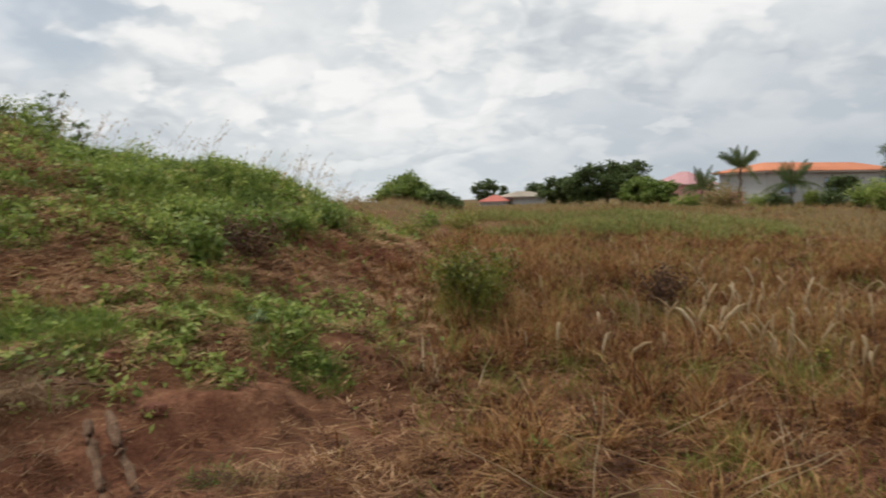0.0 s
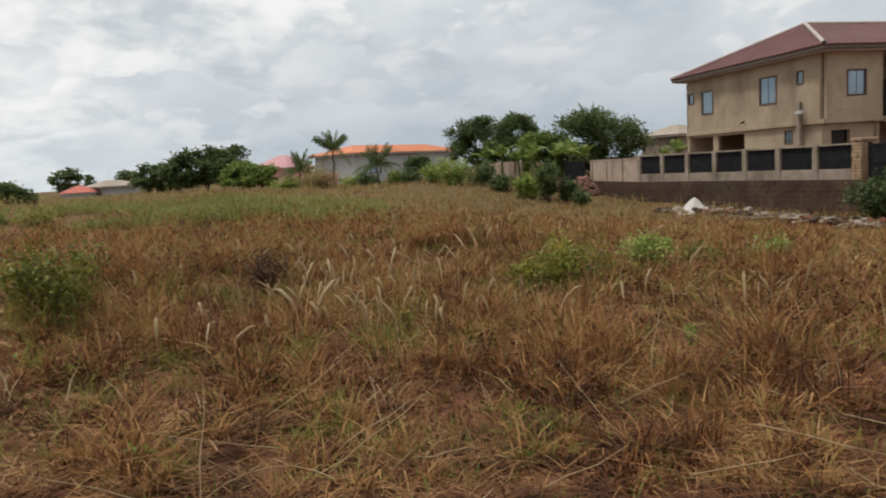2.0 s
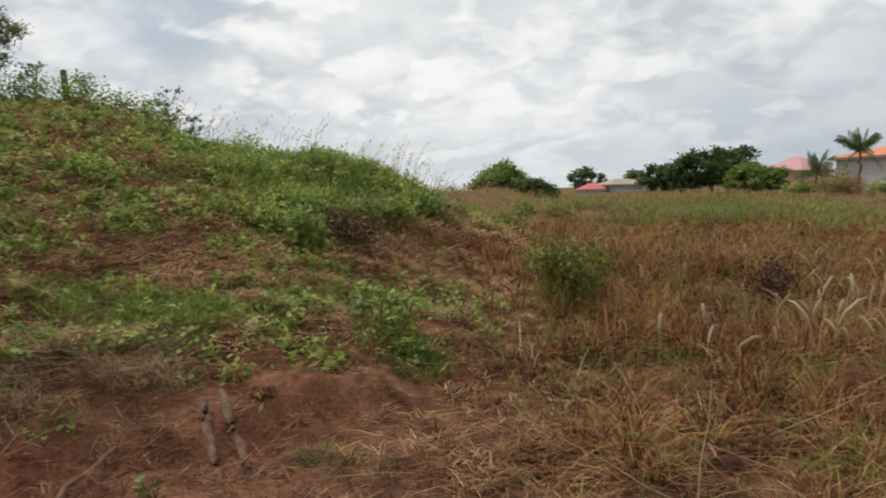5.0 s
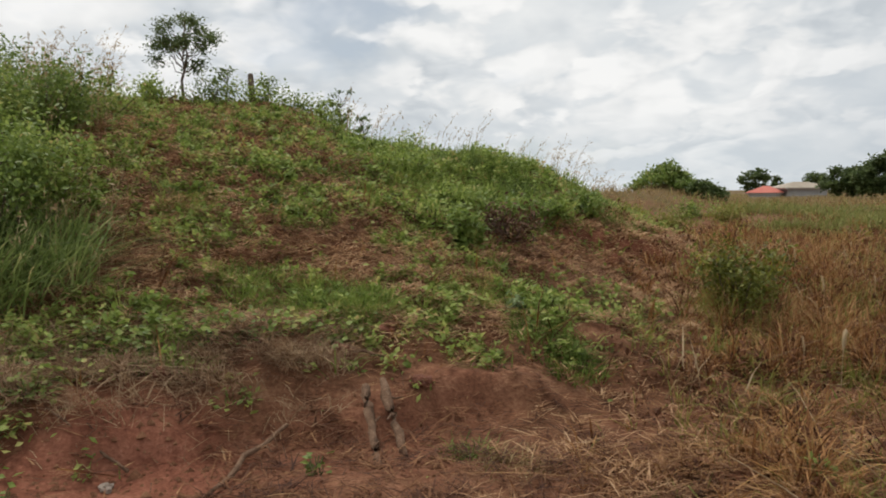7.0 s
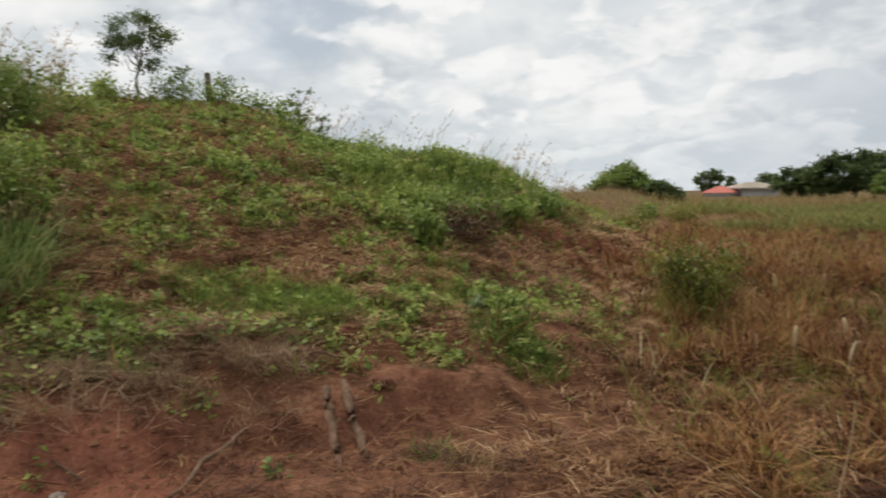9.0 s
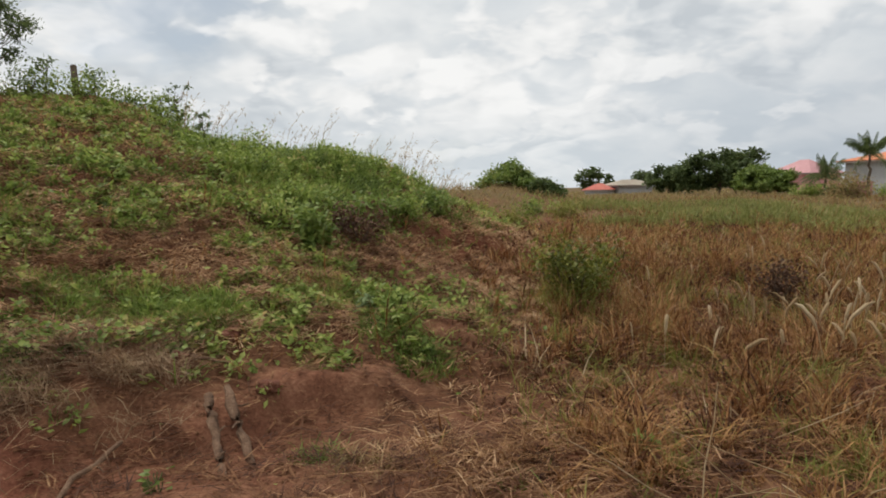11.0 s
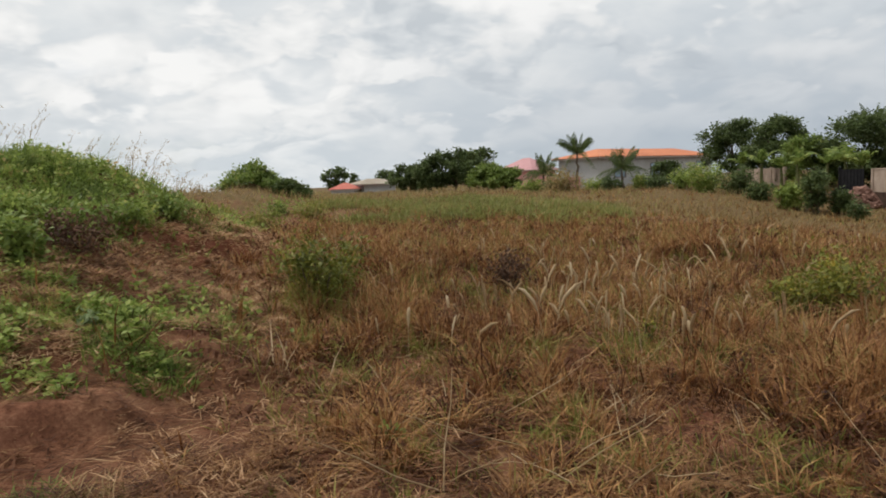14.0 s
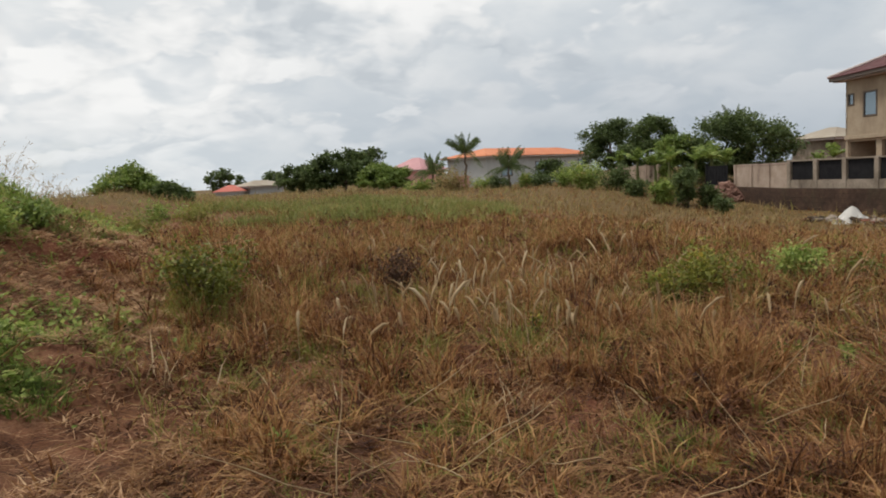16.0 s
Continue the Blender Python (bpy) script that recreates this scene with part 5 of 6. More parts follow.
def leafy_mound(yaw, r, wide, high, seed, mat, label):
    """A rounded thicket grown over a heap."""
    rng = np.random.default_rng(4000 + seed)
    ob = thing("thicket", spot3(yaw, r), label, "thicket", "thickets")
    lines, lobes = [], []
    for k in range(26):
        a, q = rng.uniform(0, 2 * np.pi), math.sqrt(rng.uniform(0, 1))
        x, y = math.cos(a) * q * wide * 0.45, math.sin(a) * q * wide * 0.45
        z = high * (1 - 0.5 * q * q) * rng.uniform(0.7, 1.0)
        g = float(ground_z(ob.location.x + x, ob.location.y + y)) - ob.location.z
        lobes.append((x, y, g + z * 0.45, wide * 0.14, wide * 0.14, z * 0.5))
        lines.append((wander((x * 0.9, y * 0.9, g - 0.2), (x, y, g + z * 0.8), rng, 0.05, 4), [0.03, 0.022, 0.015, 0.008]))
    tagged(part("stem", tubes("stem", lines, BARK, 5), None, ob), kind="stuff")
    pos = in_lobes(lobes, 8200, rng, 0.2)
    v, f = leaves(pos, rng.uniform(0.6, 1.3, len(pos)) * 0.10, 4100 + seed, 0.6, 1.8)
    tagged(part("foliage", raw_mesh("foliage", v, f, mat), None, ob), kind="stuff")


leafy_mound(2.9, 38, 3.9, 1.35, 1, BRIGHT_LEAF, "rounded green thicket at the edge of the bank")
leafy_mound(0.3, 36, 1.9, 1.2, 2, TREE_LEAF, "small round thicket beside a larger one")

# ---- shrubs and plants on the plot ----
bush("bush", spot3(-1.6, 8.3), 1.2, 0.82, 3600, 0.034, YELLOW_LEAF, "bushy green shrub with yellow flower tips in dry grass", seed=20, shell=0.2)
tuft("grass_clump", spot3(-1.2, 8.0), 0.8, 0.5, 300, 0.012, FRESH, "olive grass clump at the foot of a shrub", 20)
bush("bush", spot3(-38.7, 8.9), 1.6, 0.6, 2300, 0.034, YELLOW_LEAF, "spreading yellow-green shrub in dry grass", seed=21, shell=0.2)
bush("bush", spot3(-36.7, 8.6), 0.7, 0.5, 1100, 0.034, YELLOW_LEAF, "spreading yellow-green shrub in dry grass", seed=26, shell=0.2)
bush("bush", spot3(-46.1, 9.8), 0.85, 0.62, 1900, 0.034, WEED, "rounded green shrub in dry grass", seed=22, shell=0.2)
bush("bush", spot3(-50.0, 10.5), 0.8, 0.35, 800, 0.034, YELLOW_LEAF, "low yellow-green shrub in dry grass", seed=27, shell=0.2)
bush("bush", spot3(-54.5, 11.2), 0.9, 0.35, 800, 0.034, WEED, "low green shrub in dry grass", seed=28, shell=0.2)
bush("dead_bush", spot3(-15.9, 9.8), 0.95, 0.55, 1500, 0.028, DEAD_LEAF, "withered dark brown bush in dry grass", seed=23, shell=0.15)
bush("dead_bush", spot3(-31.6, 9.5), 0.22, 0.28, 260, 0.025, DEAD_LEAF, "small withered dark plant in dry grass", seed=24, shell=0.15)
bush("seedling", spot3(-6.6, 4.35), 0.16, 0.22, 70, 0.032, BRIGHT_LEAF, "small bright green seedling in trodden straw", "seedling", 30, "seedlings", STEM, 0.2, 1.5)
bush("seedling", spot3(-26.8, 6.9), 0.2, 0.34, 100, 0.032, YELLOW_LEAF, "upright lime-green seedling in dry grass", "seedling", 31, "seedlings", STEM, 0.2, 1.7)
bush("seedling", spot3(-45.0, 6.2), 0.22, 0.24, 90, 0.03, YELLOW_LEAF, "yellow-green seedling in dry grass", "seedling", 32, "seedlings", STEM, 0.2, 1.7)
bush("seedling", spot3(-49.0, 6.4), 0.25, 0.2, 90, 0.03, WEED, "yellow-green seedling in dry grass", "seedling", 33, "seedlings", STEM, 0.2, 1.7)
bush("shrub", spot3(18.5, 8.3), 0.62, 0.42, 480, 0.06, BRIGHT_LEAF, "broad-leaved green shrub at the foot of the knoll", "shrub", 34)
bush("shrub", spot3(15.3, 9.0), 1.0, 0.45, 900, 0.035, DEAD_LEAF, "brown-leaved shrub at the foot of the knoll", "shrub", 35)
bush("shrub", spot3(21.2, 8.8), 0.9, 0.35, 700, 0.04, WEED, "low green shrub on the bank", "shrub", 36)
bush("weed_plant", spot3(15.3, 6.7), 0.42, 0.22, 40, 0.085, GREY_LEAF, "pale broad-leaved weed at the foot of the bank", "weed", 37, "", STEM, 0.2, 1.2, 0.35)
bush("weed_plant", spot3(12.2, 6.9), 0.5, 0.26, 130, 0.05, WEED, "green broad-leaved weed at the foot of the bank", "weed", 38, "", STEM, 0.2, 1.4)
for k, (yaw, r, wid, hgt) in enumerate([(33, 6.5, 0.9, 0.26), (29, 6.4, 0.8, 0.3), (26.5, 6.3, 0.5, 0.26), (36, 6.9, 0.6, 0.22), (17.5, 7.1, 0.7, 0.22), (13, 6.3, 0.6, 0.2), (10.3, 5.9, 0.5, 0.16), (40, 8.6, 0.7, 0.2), (22, 10.2, 1.0, 0.4), (19, 10.8, 1.2, 0.4), (8.5, 12.2, 0.9, 0.3)]):
    tuft("grass_clump", spot3(yaw, r), wid, hgt, 520, 0.010, GRASS, "lush green grass clump on the bank", 30 + k, "grass clumps on the bank", 0.5)
clump_rng = np.random.default_rng(58)
for k in range(34):
    a, q = clump_rng.uniform(0, 2 * np.pi), 2.3 * math.sqrt(clump_rng.uniform(0, 1))
    x, y = -3.5 + 1.1 * q * math.cos(a), 12.0 + q * math.sin(a)
    if x < -0.9:
        tuft("grass_clump", (x, y, float(ground_z(x, y))), clump_rng.uniform(0.5, 1.0), clump_rng.uniform(0.16, 0.36), 300, 0.012, GRASS if k % 3 else TALL, "green grass clump on the knoll", 160 + k, "grass clumps on the knoll", 0.55)
for k, (yaw, r, wid, hgt) in enumerate([(13.5, 10.2, 0.9, 0.4), (11.5, 10.6, 0.8, 0.35), (16.8, 9.8, 0.9, 0.4), (19.6, 9.6, 1.0, 0.4), (9.4, 11.2, 0.8, 0.32), (23.4, 10.6, 1.0, 0.36)]):
    bush("shrub", spot3(yaw, r), wid, hgt, 1100, 0.04, WEED if k % 2 else BRIGHT_LEAF, "low leafy green shrub on the knoll", "shrub", 180 + k, "shrubs on the knoll", shell=0.1)
for k, (yaw, r, wid, hgt) in enumerate([(7.2, 17, 1.5, 0.42), (5.8, 19, 1.6, 0.45), (4.4, 21, 1.5, 0.4), (6.6, 23, 2.0, 0.55), (2.8, 24, 1.8, 0.42), (1.2, 28, 2.0, 0.5), (-1.0, 27, 1.6, 0.4)]):
    bush("shrub", spot3(yaw, r), wid, hgt, 900, 0.06, WEED if k % 2 else FRESH, "low green shrub in rough grass beyond the knoll", "shrub", 220 + k, "shrubs beyond the knoll", shell=0.1)
tuft("grass_clump", spot3(15.2, 4.2), 0.45, 0.16, 160, 0.009, PALE_GRASS, "yellowing grass tuft in red soil", 50, "", 0.8)
tuft("grass_clump", spot3(18.7, 4.5), 0.35, 0.14, 110, 0.009, GRASS, "small green tuft in red soil", 51, "", 0.7)


def sapling(yaw, r, high, wide, seed, mat, label, leaf=0.055, count=420):
    rng = np.random.default_rng(5000 + seed)
    ob = thing("sapling", spot3(yaw + 0.7, r), label, "sapling", "saplings on the bank")
    top = (rng.normal(0, 0.05), rng.normal(0, 0.05), high * 0.93)
    part("trunk", tubes("trunk", [(wander((0, 0, -0.1), top, rng, 0.03, 7), np.linspace(0.022, 0.006, 7) * (0.5 + high * 0.6))], BARK, 7), None, ob)
    lobes = []
    for k in range(11 if high < 1 else 20):
        a, t = 2.4 * k, rng.uniform(0.3 if high < 1 else 0.5, 1.0)
        q = wide * 0.5 * rng.uniform(0.4, 1.0)
        tip = (math.cos(a) * q, math.sin(a) * q, high * t + 0.1 * high * rng.uniform(-0.5, 1))
        part("twig", tubes("twig", [(wander((0, 0, high * t * 0.7), tip, rng, 0.06, 5), np.linspace(0.008, 0.003, 5) * (0.4 + high * 0.6))], BARK, 5), None, ob)
        lobes.append((*tip, wide * 0.2, wide * 0.2, wide * 0.13))
    pos = in_lobes(lobes, count, rng, 0.1)
    v, f = leaves(pos, rng.uniform(0.6, 1.2, count) * leaf, 5100 + seed, 0.6, 2.2)
    tagged(part("foliage", raw_mesh("foliage", v, f, mat), None, ob), kind="stuff")


sapling(39.0, 15.0, 1.68, 1.3, 1, TREE_LEAF, "slender sapling tree with feathery leaves on the crest", 0.032, 4200)
for k, (yaw, r, hgt) in enumerate([(36.1, 15, 0.75), (33.0, 15, 0.62), (27.6, 14, 0.75), (26.0, 14, 0.55), (44.1, 14, 0.8), (47.0, 14, 0.6), (41.5, 14.6, 0.5), (28.8, 14, 0.5)]):
    sapling(yaw, r, hgt, hgt * 0.55, 5 + k, GREY_LEAF if k < 4 else WEED, "thin pale-leaved sapling on the crest of the bank", 0.04, 160)
for k, (yaw, r, wid, hgt) in enumerate([(38, 14.6, 1.5, 0.4), (35, 14.6, 1.4, 0.45), (41.5, 14.4, 1.2, 0.4), (31.5, 14.2, 1.3, 0.4), (29, 14, 1.2, 0.35), (45, 13, 1.4, 0.6), (24, 13.6, 1.3, 0.3)]):
    bush("shrub", spot3(yaw, r), wid, hgt, 1300, 0.034, [TALL, WEED, WEED, GRASS, WEED, WEED, WEED][k], "low tangled shrub on the crest of the bank", "shrub", 60 + k, "shrubs on the crest")
for k, (yaw, r, wid, hgt) in enumerate([(52, 7.6, 1.5, 1.15), (55.5, 7.4, 1.5, 1.25), (49, 8.4, 1.3, 1.0), (53, 9.4, 1.8, 1.35), (48.5, 10.2, 1.7, 1.2), (57.5, 9.0, 1.8, 1.5), (51, 11.6, 1.9, 1.2), (46.5, 11.8, 1.5, 0.8), (56, 11.8, 2.0, 1.3), (60, 7.6, 1.6, 1.3), (61, 10.5, 2.0, 1.5)]):
    bush("shrub", spot3(yaw + 0.7, r), wid, hgt, 4600, 0.034, WEED if k % 3 == 2 else BRIGHT_LEAF, "dense green shrub on the weedy bank", "shrub", 80 + k, "thicket on the bank")
for k, (yaw, r, wid, hgt) in enumerate([(50.8, 6.9, 1.1, 0.9), (54.0, 6.8, 1.0, 0.95), (48.4, 7.3, 0.8, 0.7)]):
    tuft("tall_grass", spot3(yaw, r), wid, hgt, 330, 0.016, TALL, "tall dark green grass clump before the thicket", 60 + k, "tall grass clumps", 0.6)


def creepers():
    for k, (yaw, r) in enumerate([(54.5, 5.3), (57, 5.1), (52.5, 5.0), (50, 5.2), (47.5, 5.4), (44.5, 5.7), (38.5, 5.7), (35, 5.6), (33, 5.7), (29.5, 5.7), (58, 4.6), (51.8, 4.3), (46.5, 4.0), (30.5, 4.2), (42.5, 5.9), (56, 5.6), (53.4, 5.7), (51, 5.6), (48.6, 5.8), (46, 5.9), (40.5, 5.8), (37, 5.9), (31.5, 5.8), (27.6, 5.9), (55.6, 4.9), (53.5, 4.8)]):
        bush("creeper", spot3(yaw, r), 0.55 if r > 4.7 else 0.2, 0.13, 75 if r > 4.7 else 14, 0.05, BRIGHT_LEAF if k % 2 else WEED, "low creeping plant with round green leaves on earth", "creeper", 110 + k, "creeping plants", STEM, 0.3, 1.15, 0.3)


creepers()


# ---- roots, sticks, stones, post ----
def roots():
    rng = np.random.default_rng(77)
    for k, (a, b, thick, label) in enumerate([
            ((26.6, 5.05, 0.10), (25.7, 4.3, 0.02), 0.032, "thick dry root stub sticking out of red soil"),
            ((25.3, 5.1, 0.12), (23.6, 4.45, 0.02), 0.034, "thick dry root stub sticking out of red soil"),
            ((32.7, 4.85, 0.05), (39.1, 4.05, 0.03), 0.018, "bare fallen branch lying on red soil"),
            ((29.0, 5.6, 0.06), (25.0, 5.55, 0.06), 0.016, "short dead branch on the foot of the bank"),
            ((44.0, 4.6, 0.03), (49.0, 5.0, 0.06), 0.010, "thin dead stick on red soil")]):
        ob = thing("branch" if k > 1 else "root", spot3(a[0], a[1]), label, "branch" if k > 1 else "root")
        o = Vector(ob.location)
        p, q = spot3(*a) - o, spot3(*b) - o
        pts = wander(p, q, rng, 0.014, 9)
        part("limb", tubes("limb", [(pts, thick * np.linspace(1.0, 0.75, 9) * (1 + 0.15 * rng.normal(0, 1, 9)))], ROOT, 9), None, ob)
        for j in (2, 4, 6):
            tip = np.array(pts[j]) + rng.normal(0, 0.10, 3) * (1, 1, 0.4) + (0, 0, 0.02)
            part("twig", tubes("twig", [(wander(pts[j], tip, rng, 0.05, 4), thick * np.array([0.4, 0.3, 0.22, 0.12]))], ROOT, 6), None, ob)


def stone(name, yaw, r, size, mat, label, seed, category="stone"):
    rng = np.random.default_rng(6000 + seed)
    bm = bmesh.new()
    bmesh.ops.create_icosphere(bm, subdivisions=3, radius=size / 2)
    off = Vector(rng.uniform(0, 50, 3))
    for v in bm.verts:
        v.co *= 1 + 0.6 * noise.noise(v.co * (2.6 / size) + off) + 0.25 * noise.noise(v.co * (6 / size) + off)
        v.co.z *= 0.7
    me = bpy.data.meshes.new(name)
    bm.to_mesh(me)
    bm.free()
    me.materials.append(mat)
    ob = new(name, me)
    ob.location = spot3(yaw, r, size * 0.15)
    return tagged(ob, label, category)


roots()
CLOD = surface("clod_earth", [(0.3, (0.08, 0.029, 0.018)), (0.5, (0.165, 0.064, 0.039)), (0.7, (0.25, 0.11, 0.072))], 9.0, 0.95, 0.8)
PALE_STONE = surface("pale_stone", [(0.3, (0.18, 0.135, 0.105)), (0.7, (0.34, 0.28, 0.23))], 16.0, 0.9, 0.4)
stone("stone", 45.4, 4.45, 0.085, PALE_STONE, "pale round stone lying on red soil", 1)
stone("stone", 51.7, 3.95, 0.05, PALE_STONE, "small pale stone on red soil", 2)
stone("clod", 41.4, 5.35, 0.17, CLOD, "lump of red earth at the foot of the bank", 3, "clod")
stone("clod", 28.6, 5.6, 0.16, CLOD, "broken lump of red earth beside roots", 4, "clod")
stone("clod", 24.9, 5.9, 0.17, CLOD, "broken lump of red earth beside roots", 5, "clod")
stone("clod", 22.2, 5.2, 0.14, CLOD, "broken lump of red earth beside roots", 6, "clod")
post = thing("fence_post", spot3(34.9, 14.8), "weathered dark wooden post leaning on the crest", "post", lean=4)
part("shaft", tubes("shaft", [([(0, 0, -0.2), (0.01, 0, 0.3), (0, 0.01, 0.62), (0, 0.01, 0.64)], [0.06, 0.058, 0.055, 0.03])], BARK, 8), None, post)


# ---- heap, sack and rubble at the wall ----
def draped_sack():
    rng = np.random.default_rng(8)
    bm = bmesh.new()
    bmesh.ops.create_grid(bm, x_segments=28, y_segments=28, size=1.0)
    for v in bm.verts:
        def cone(cx, wide, high):
            return high * max(0.0, 1 - math.hypot((v.co.x - cx) / wide, v.co.y / (wide * 1.2)))

        v.co.z = max(cone(-0.1, 0.85, 0.74), cone(0.5, 0.45, 0.26), cone(-0.6, 0.4, 0.22)) + 0.05 * noise.noise(v.co * 4) + 0.02
        v.co.x *= 0.85
        v.co.y *= 0.6
    bmesh.ops.solidify(bm, geom=bm.faces, thickness=0.012)
    me = bpy.data.meshes.new("tarpaulin")
    bm.to_mesh(me)
    bm.free()
    me.materials.append(surface("white_sheeting", [(0.3, (0.36, 0.34, 0.31)), (0.7, (0.60, 0.58, 0.54))], 3.0, 0.6, 0.2))
    ob = new("tarpaulin", me)
    ob.matrix_basis = pose(*spot3(-49.8, 33.5, 0.0), 0, 0, -48)
    tagged(ob, "crumpled white plastic sheet heaped on rubble", "plastic sheet")


def rubble():
    rng = np.random.default_rng(9)
    mats = [CEMENT, MOULDY, PALE_STONE, MOULDY, CLOD, CEMENT]
    shapes = []
    for k in range(6):
        bm = bmesh.new()
        bmesh.ops.create_icosphere(bm, subdivisions=1, radius=0.5)
        for v in bm.verts:
            v.co *= rng.uniform(0.65, 1.15)
            v.co.z *= 0.6
        me = bpy.data.meshes.new("rubble_piece")
        bm.to_mesh(me)
        bm.free()
        me.materials.append(mats[k])
        shapes.append(me)
    for k in range(270):
        t = rng.uniform(0, 1)
        yaw, r = -47.0 - 21.5 * t + rng.normal(0, 0.4), 36.0 - 11.5 * t - abs(rng.normal(0, 0.9))
        s = rng.uniform(0.18, 0.6)
        ob = new("rubble_piece", shapes[k % 6])
        ob.matrix_basis = pose(*spot3(yaw, r, 0.12 + 0.1 * s), rng.normal(0, 15), rng.normal(0, 15), rng.uniform(0, 360)) @ Matrix.Diagonal((s, s * rng.uniform(0.6, 1.4), s * rng.uniform(0.4, 0.8), 1))
        tagged(ob, "broken piece of concrete rubble by the wall", "rubble", "rubble along the wall")
    for k in range(9):
        t = rng.uniform(0.1, 1)
        ob = thing("plank", spot3(-47.5 - 20 * t, 35 - 11 * t - 0.5, 0.12), "weathered grey plank lying on rubble", "plank", "planks on the rubble", rng.uniform(-70, 10))
        part("board", box((-0.9, -0.06, -0.015), (0.9, 0.06, 0.02), 0.004), BEIGE_ROOF, ob)


def brick_heap():
    rng = np.random.default_rng(12)
    x, y = spot(-41.9, 44.6)
    ob = thing("brick_heap", (x - 0.4, y, float(ground_z(x, y))), "heap of broken pinkish bricks against the wall end", "brick heap")
    bm = box((-0.11, -0.055, -0.04), (0.11, 0.055, 0.04))
    me = bpy.data.meshes.new("brick")
    bm.to_mesh(me)
    bm.free()
    me.materials.append(surface("broken_brick", [(0.3, (0.19, 0.095, 0.07)), (0.7, (0.33, 0.20, 0.155))], 5.0, 0.95, 0.4))
    for k in range(200):
        q = math.sqrt(rng.uniform(0, 1))
        a = rng.uniform(0, 2 * np.pi)
        o = new("brick", me)
        o.parent = ob
        o.matrix_basis = pose(math.cos(a) * q * 1.2, math.sin(a) * q * 0.8, 1.25 * (1 - q) * rng.uniform(0.85, 1) + 0.03, *rng.uniform(-30, 30, 2), rng.uniform(0, 360)) @ Matrix.Diagonal((1.5, 1.5, 1.5, 1))


def dark_gate():
    """A small black sheet gate between the wall end and the shrubs."""
    m, L = along(spot(-40.3, 47.5), spot(-41.7, 46.0))
    g = thing("gate", (0, 0, 0), "small black sheet-metal gate beside the wall end", "gate")
    leaf = part("gate_leaf", box((0, -0.02, 0.1), (L, 0.02, 1.5)), BLACK, g)
    leaf.matrix_local = m
    for k in range(7):
        part("rib", box((L * k / 7 + 0.03, -0.05, 0.1), (L * k / 7 + 0.07, -0.022, 1.5)), BLACK, leaf)
    part("post", box((-0.12, -0.06, -0.3), (-0.01, 0.06, 1.6)), BLACK, g).matrix_local = m


dark_gate()
draped_sack()
rubble()
brick_heap()


# ---- seed heads and tall stalks ----
def seed_heads():
    """Pale bristly seed spikes standing over the dry grass."""
    rng = np.random.default_rng(91)
    n = 360
    a = np.radians(rng.uniform(-58, -6, n))
    r = 6.4 + 9 * rng.uniform(0, 1, n) ** 1.7
    dense = rng.uniform(0, 1, n) < np.exp(-(((np.degrees(a) + 25) / 11) ** 2)) * (0.5 + 0.5 * np.exp(-(((r - 9) / 2.5) ** 2))) + 0.15
    a, r = a[dense], r[dense]
    x, y = -r * np.sin(a), r * np.cos(a)
    z = ground_z(x, y)
    lines = []
    for i in range(len(x)):
        hgt = rng.uniform(0.32, 0.62)
        dx, dy = rng.normal(0, 0.12, 2) * hgt * 2
        p = [(x[i], y[i], z[i]), (x[i] + dx * 0.3, y[i] + dy * 0.3, z[i] + hgt * 0.6), (x[i] + dx * 0.5, y[i] + dy * 0.5, z[i] + hgt * 0.78), (x[i] + dx * 0.9, y[i] + dy * 0.9, z[i] + hgt * 0.96), (x[i] + dx * 1.15, y[i] + dy * 1.15, z[i] + hgt)]
        w = rng.uniform(0.6, 1.3)
        lines.append((p, [0.003, 0.003, 0.014 * w, 0.014 * w, 0.003]))
    tagged(new("seed_heads", tubes("seed_heads", lines, SEED, 5)), "pale bristly seed heads above dry grass", "grass", kind="stuff")


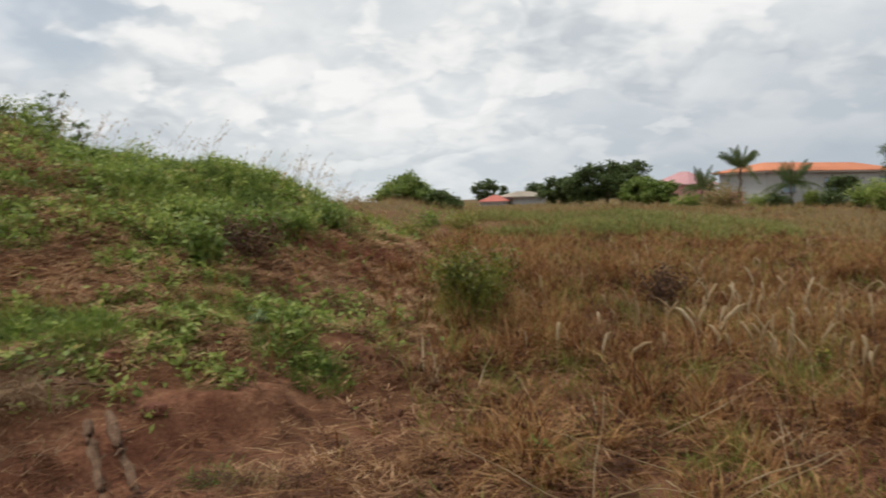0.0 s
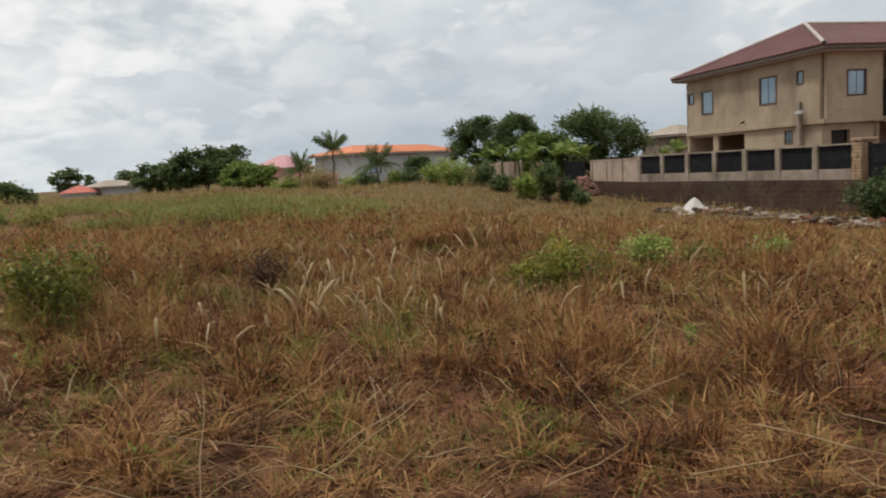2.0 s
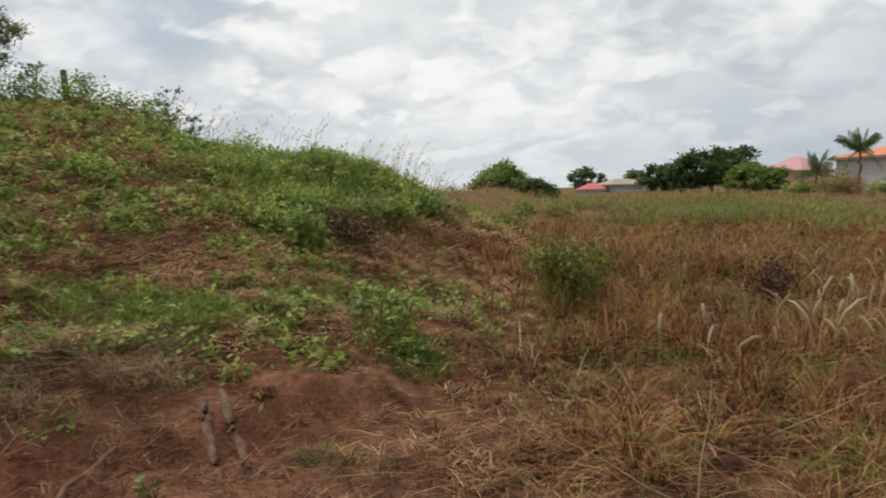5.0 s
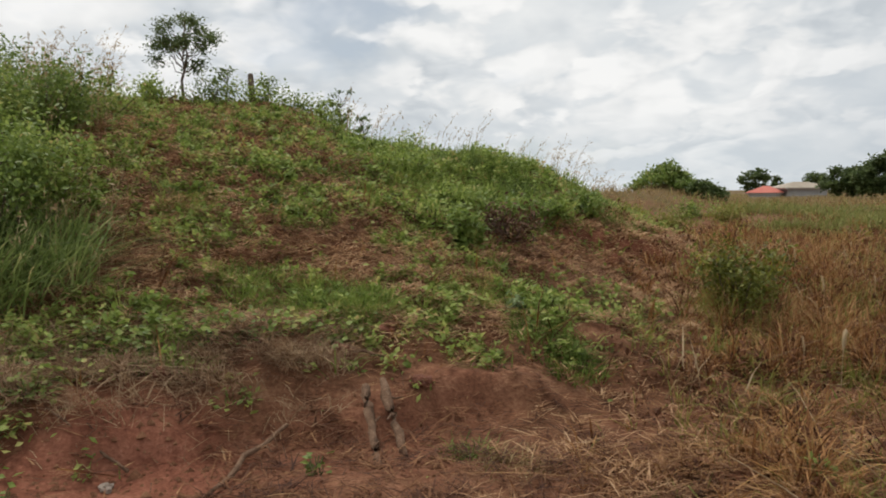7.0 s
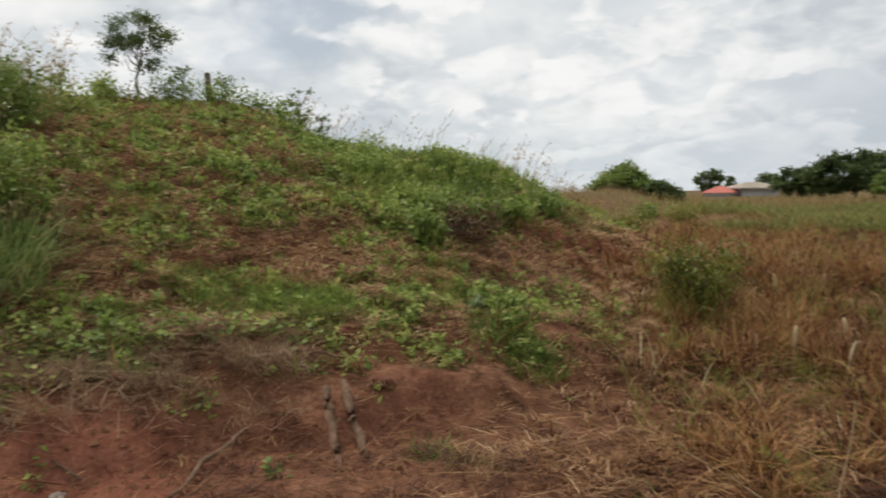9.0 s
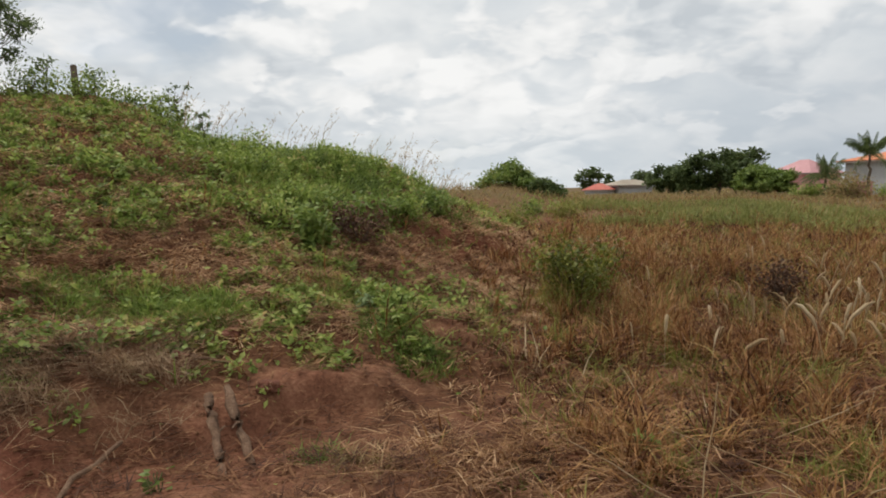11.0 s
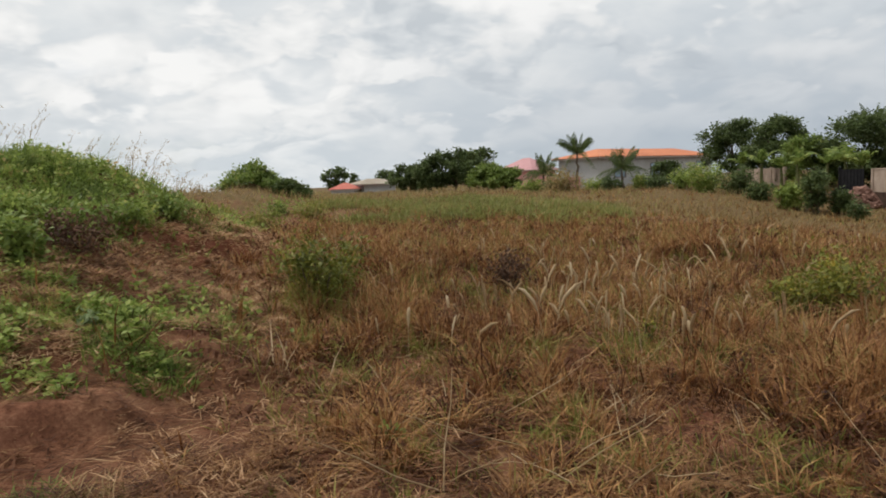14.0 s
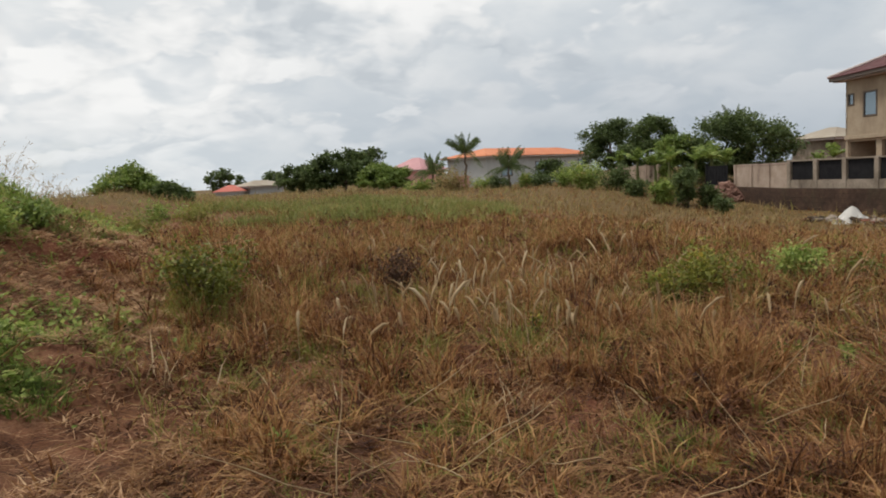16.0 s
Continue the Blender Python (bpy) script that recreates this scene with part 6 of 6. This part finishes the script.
def long_stalks():
    rng = np.random.default_rng(92)
    x, y, r, _ = scatter(150, 93, 3.4, 12, 1.4, -68, -2)
    z = ground_z(x, y)
    lines = []
    for i in range(len(x)):
        L, a, rise = rng.uniform(0.3, 0.9), rng.uniform(0, 2 * np.pi), rng.uniform(0.05, 1.2)
        s = np.array([x[i], y[i], z[i] + rng.uniform(0.02, 0.22)])
        e = s + L * np.array([math.cos(a) * math.cos(rise), math.sin(a) * math.cos(rise), math.sin(rise) * 0.8])
        lines.append((wander(s, e, rng, 0.015, 4), rng.uniform(0.002, 0.004) * np.array([1.1, 1, 0.9, 0.5])))
    tagged(new("broken_stalks", tubes("broken_stalks", lines, SEED, 4)), "broken pale straw stalks lying in dry grass", "grass", kind="stuff")


def plumes():
    """Feathery grass plumes along the crest of the bank."""
    rng = np.random.default_rng(94)
    pos, base = [], []
    lines = []
    for k in range(370):
        yaw = rng.uniform(45, 64) if k < 160 else rng.uniform(8, 29) if k < 290 else rng.uniform(44, 58)
        r = rng.uniform(9.5, 14.0) if k < 160 else rng.uniform(13, 16) if k < 290 else rng.uniform(6.6, 8.6)
        p = np.array(spot3(yaw, r))
        hgt = rng.uniform(0.7, 1.35) if k < 160 else rng.uniform(0.4, 0.85)
        lean = rng.uniform(0.15, 0.5) * hgt
        tip = p + np.array([lean, 0.1 * rng.normal(), hgt])
        mid = p + np.array([lean * 0.3, 0, hgt * 0.6])
        lines.append(([p, mid, tip], [0.004, 0.003, 0.002]))
        t = rng.uniform(0.55, 1.05, 26 if k < 160 else 8)[:, None]
        pos.append(mid + (tip - mid) * ((t - 0.55) / 0.45) + rng.normal(0, 0.022, (len(t), 3)))
    pos = np.concatenate(pos)
    tagged(new("plume_stems", tubes("plume_stems", lines, SEED, 4)), "thin pale stems of flowering grass on the crest", "grass", kind="stuff")
    v, f = leaves(pos, np.random.default_rng(95).uniform(0.010, 0.020, len(pos)), 96, 0.8, 5.0)
    stuff("grass_plumes", v, f, SEED, "pale feathery grass plumes along the crest", "grass")


seed_heads()
long_stalks()
plumes()
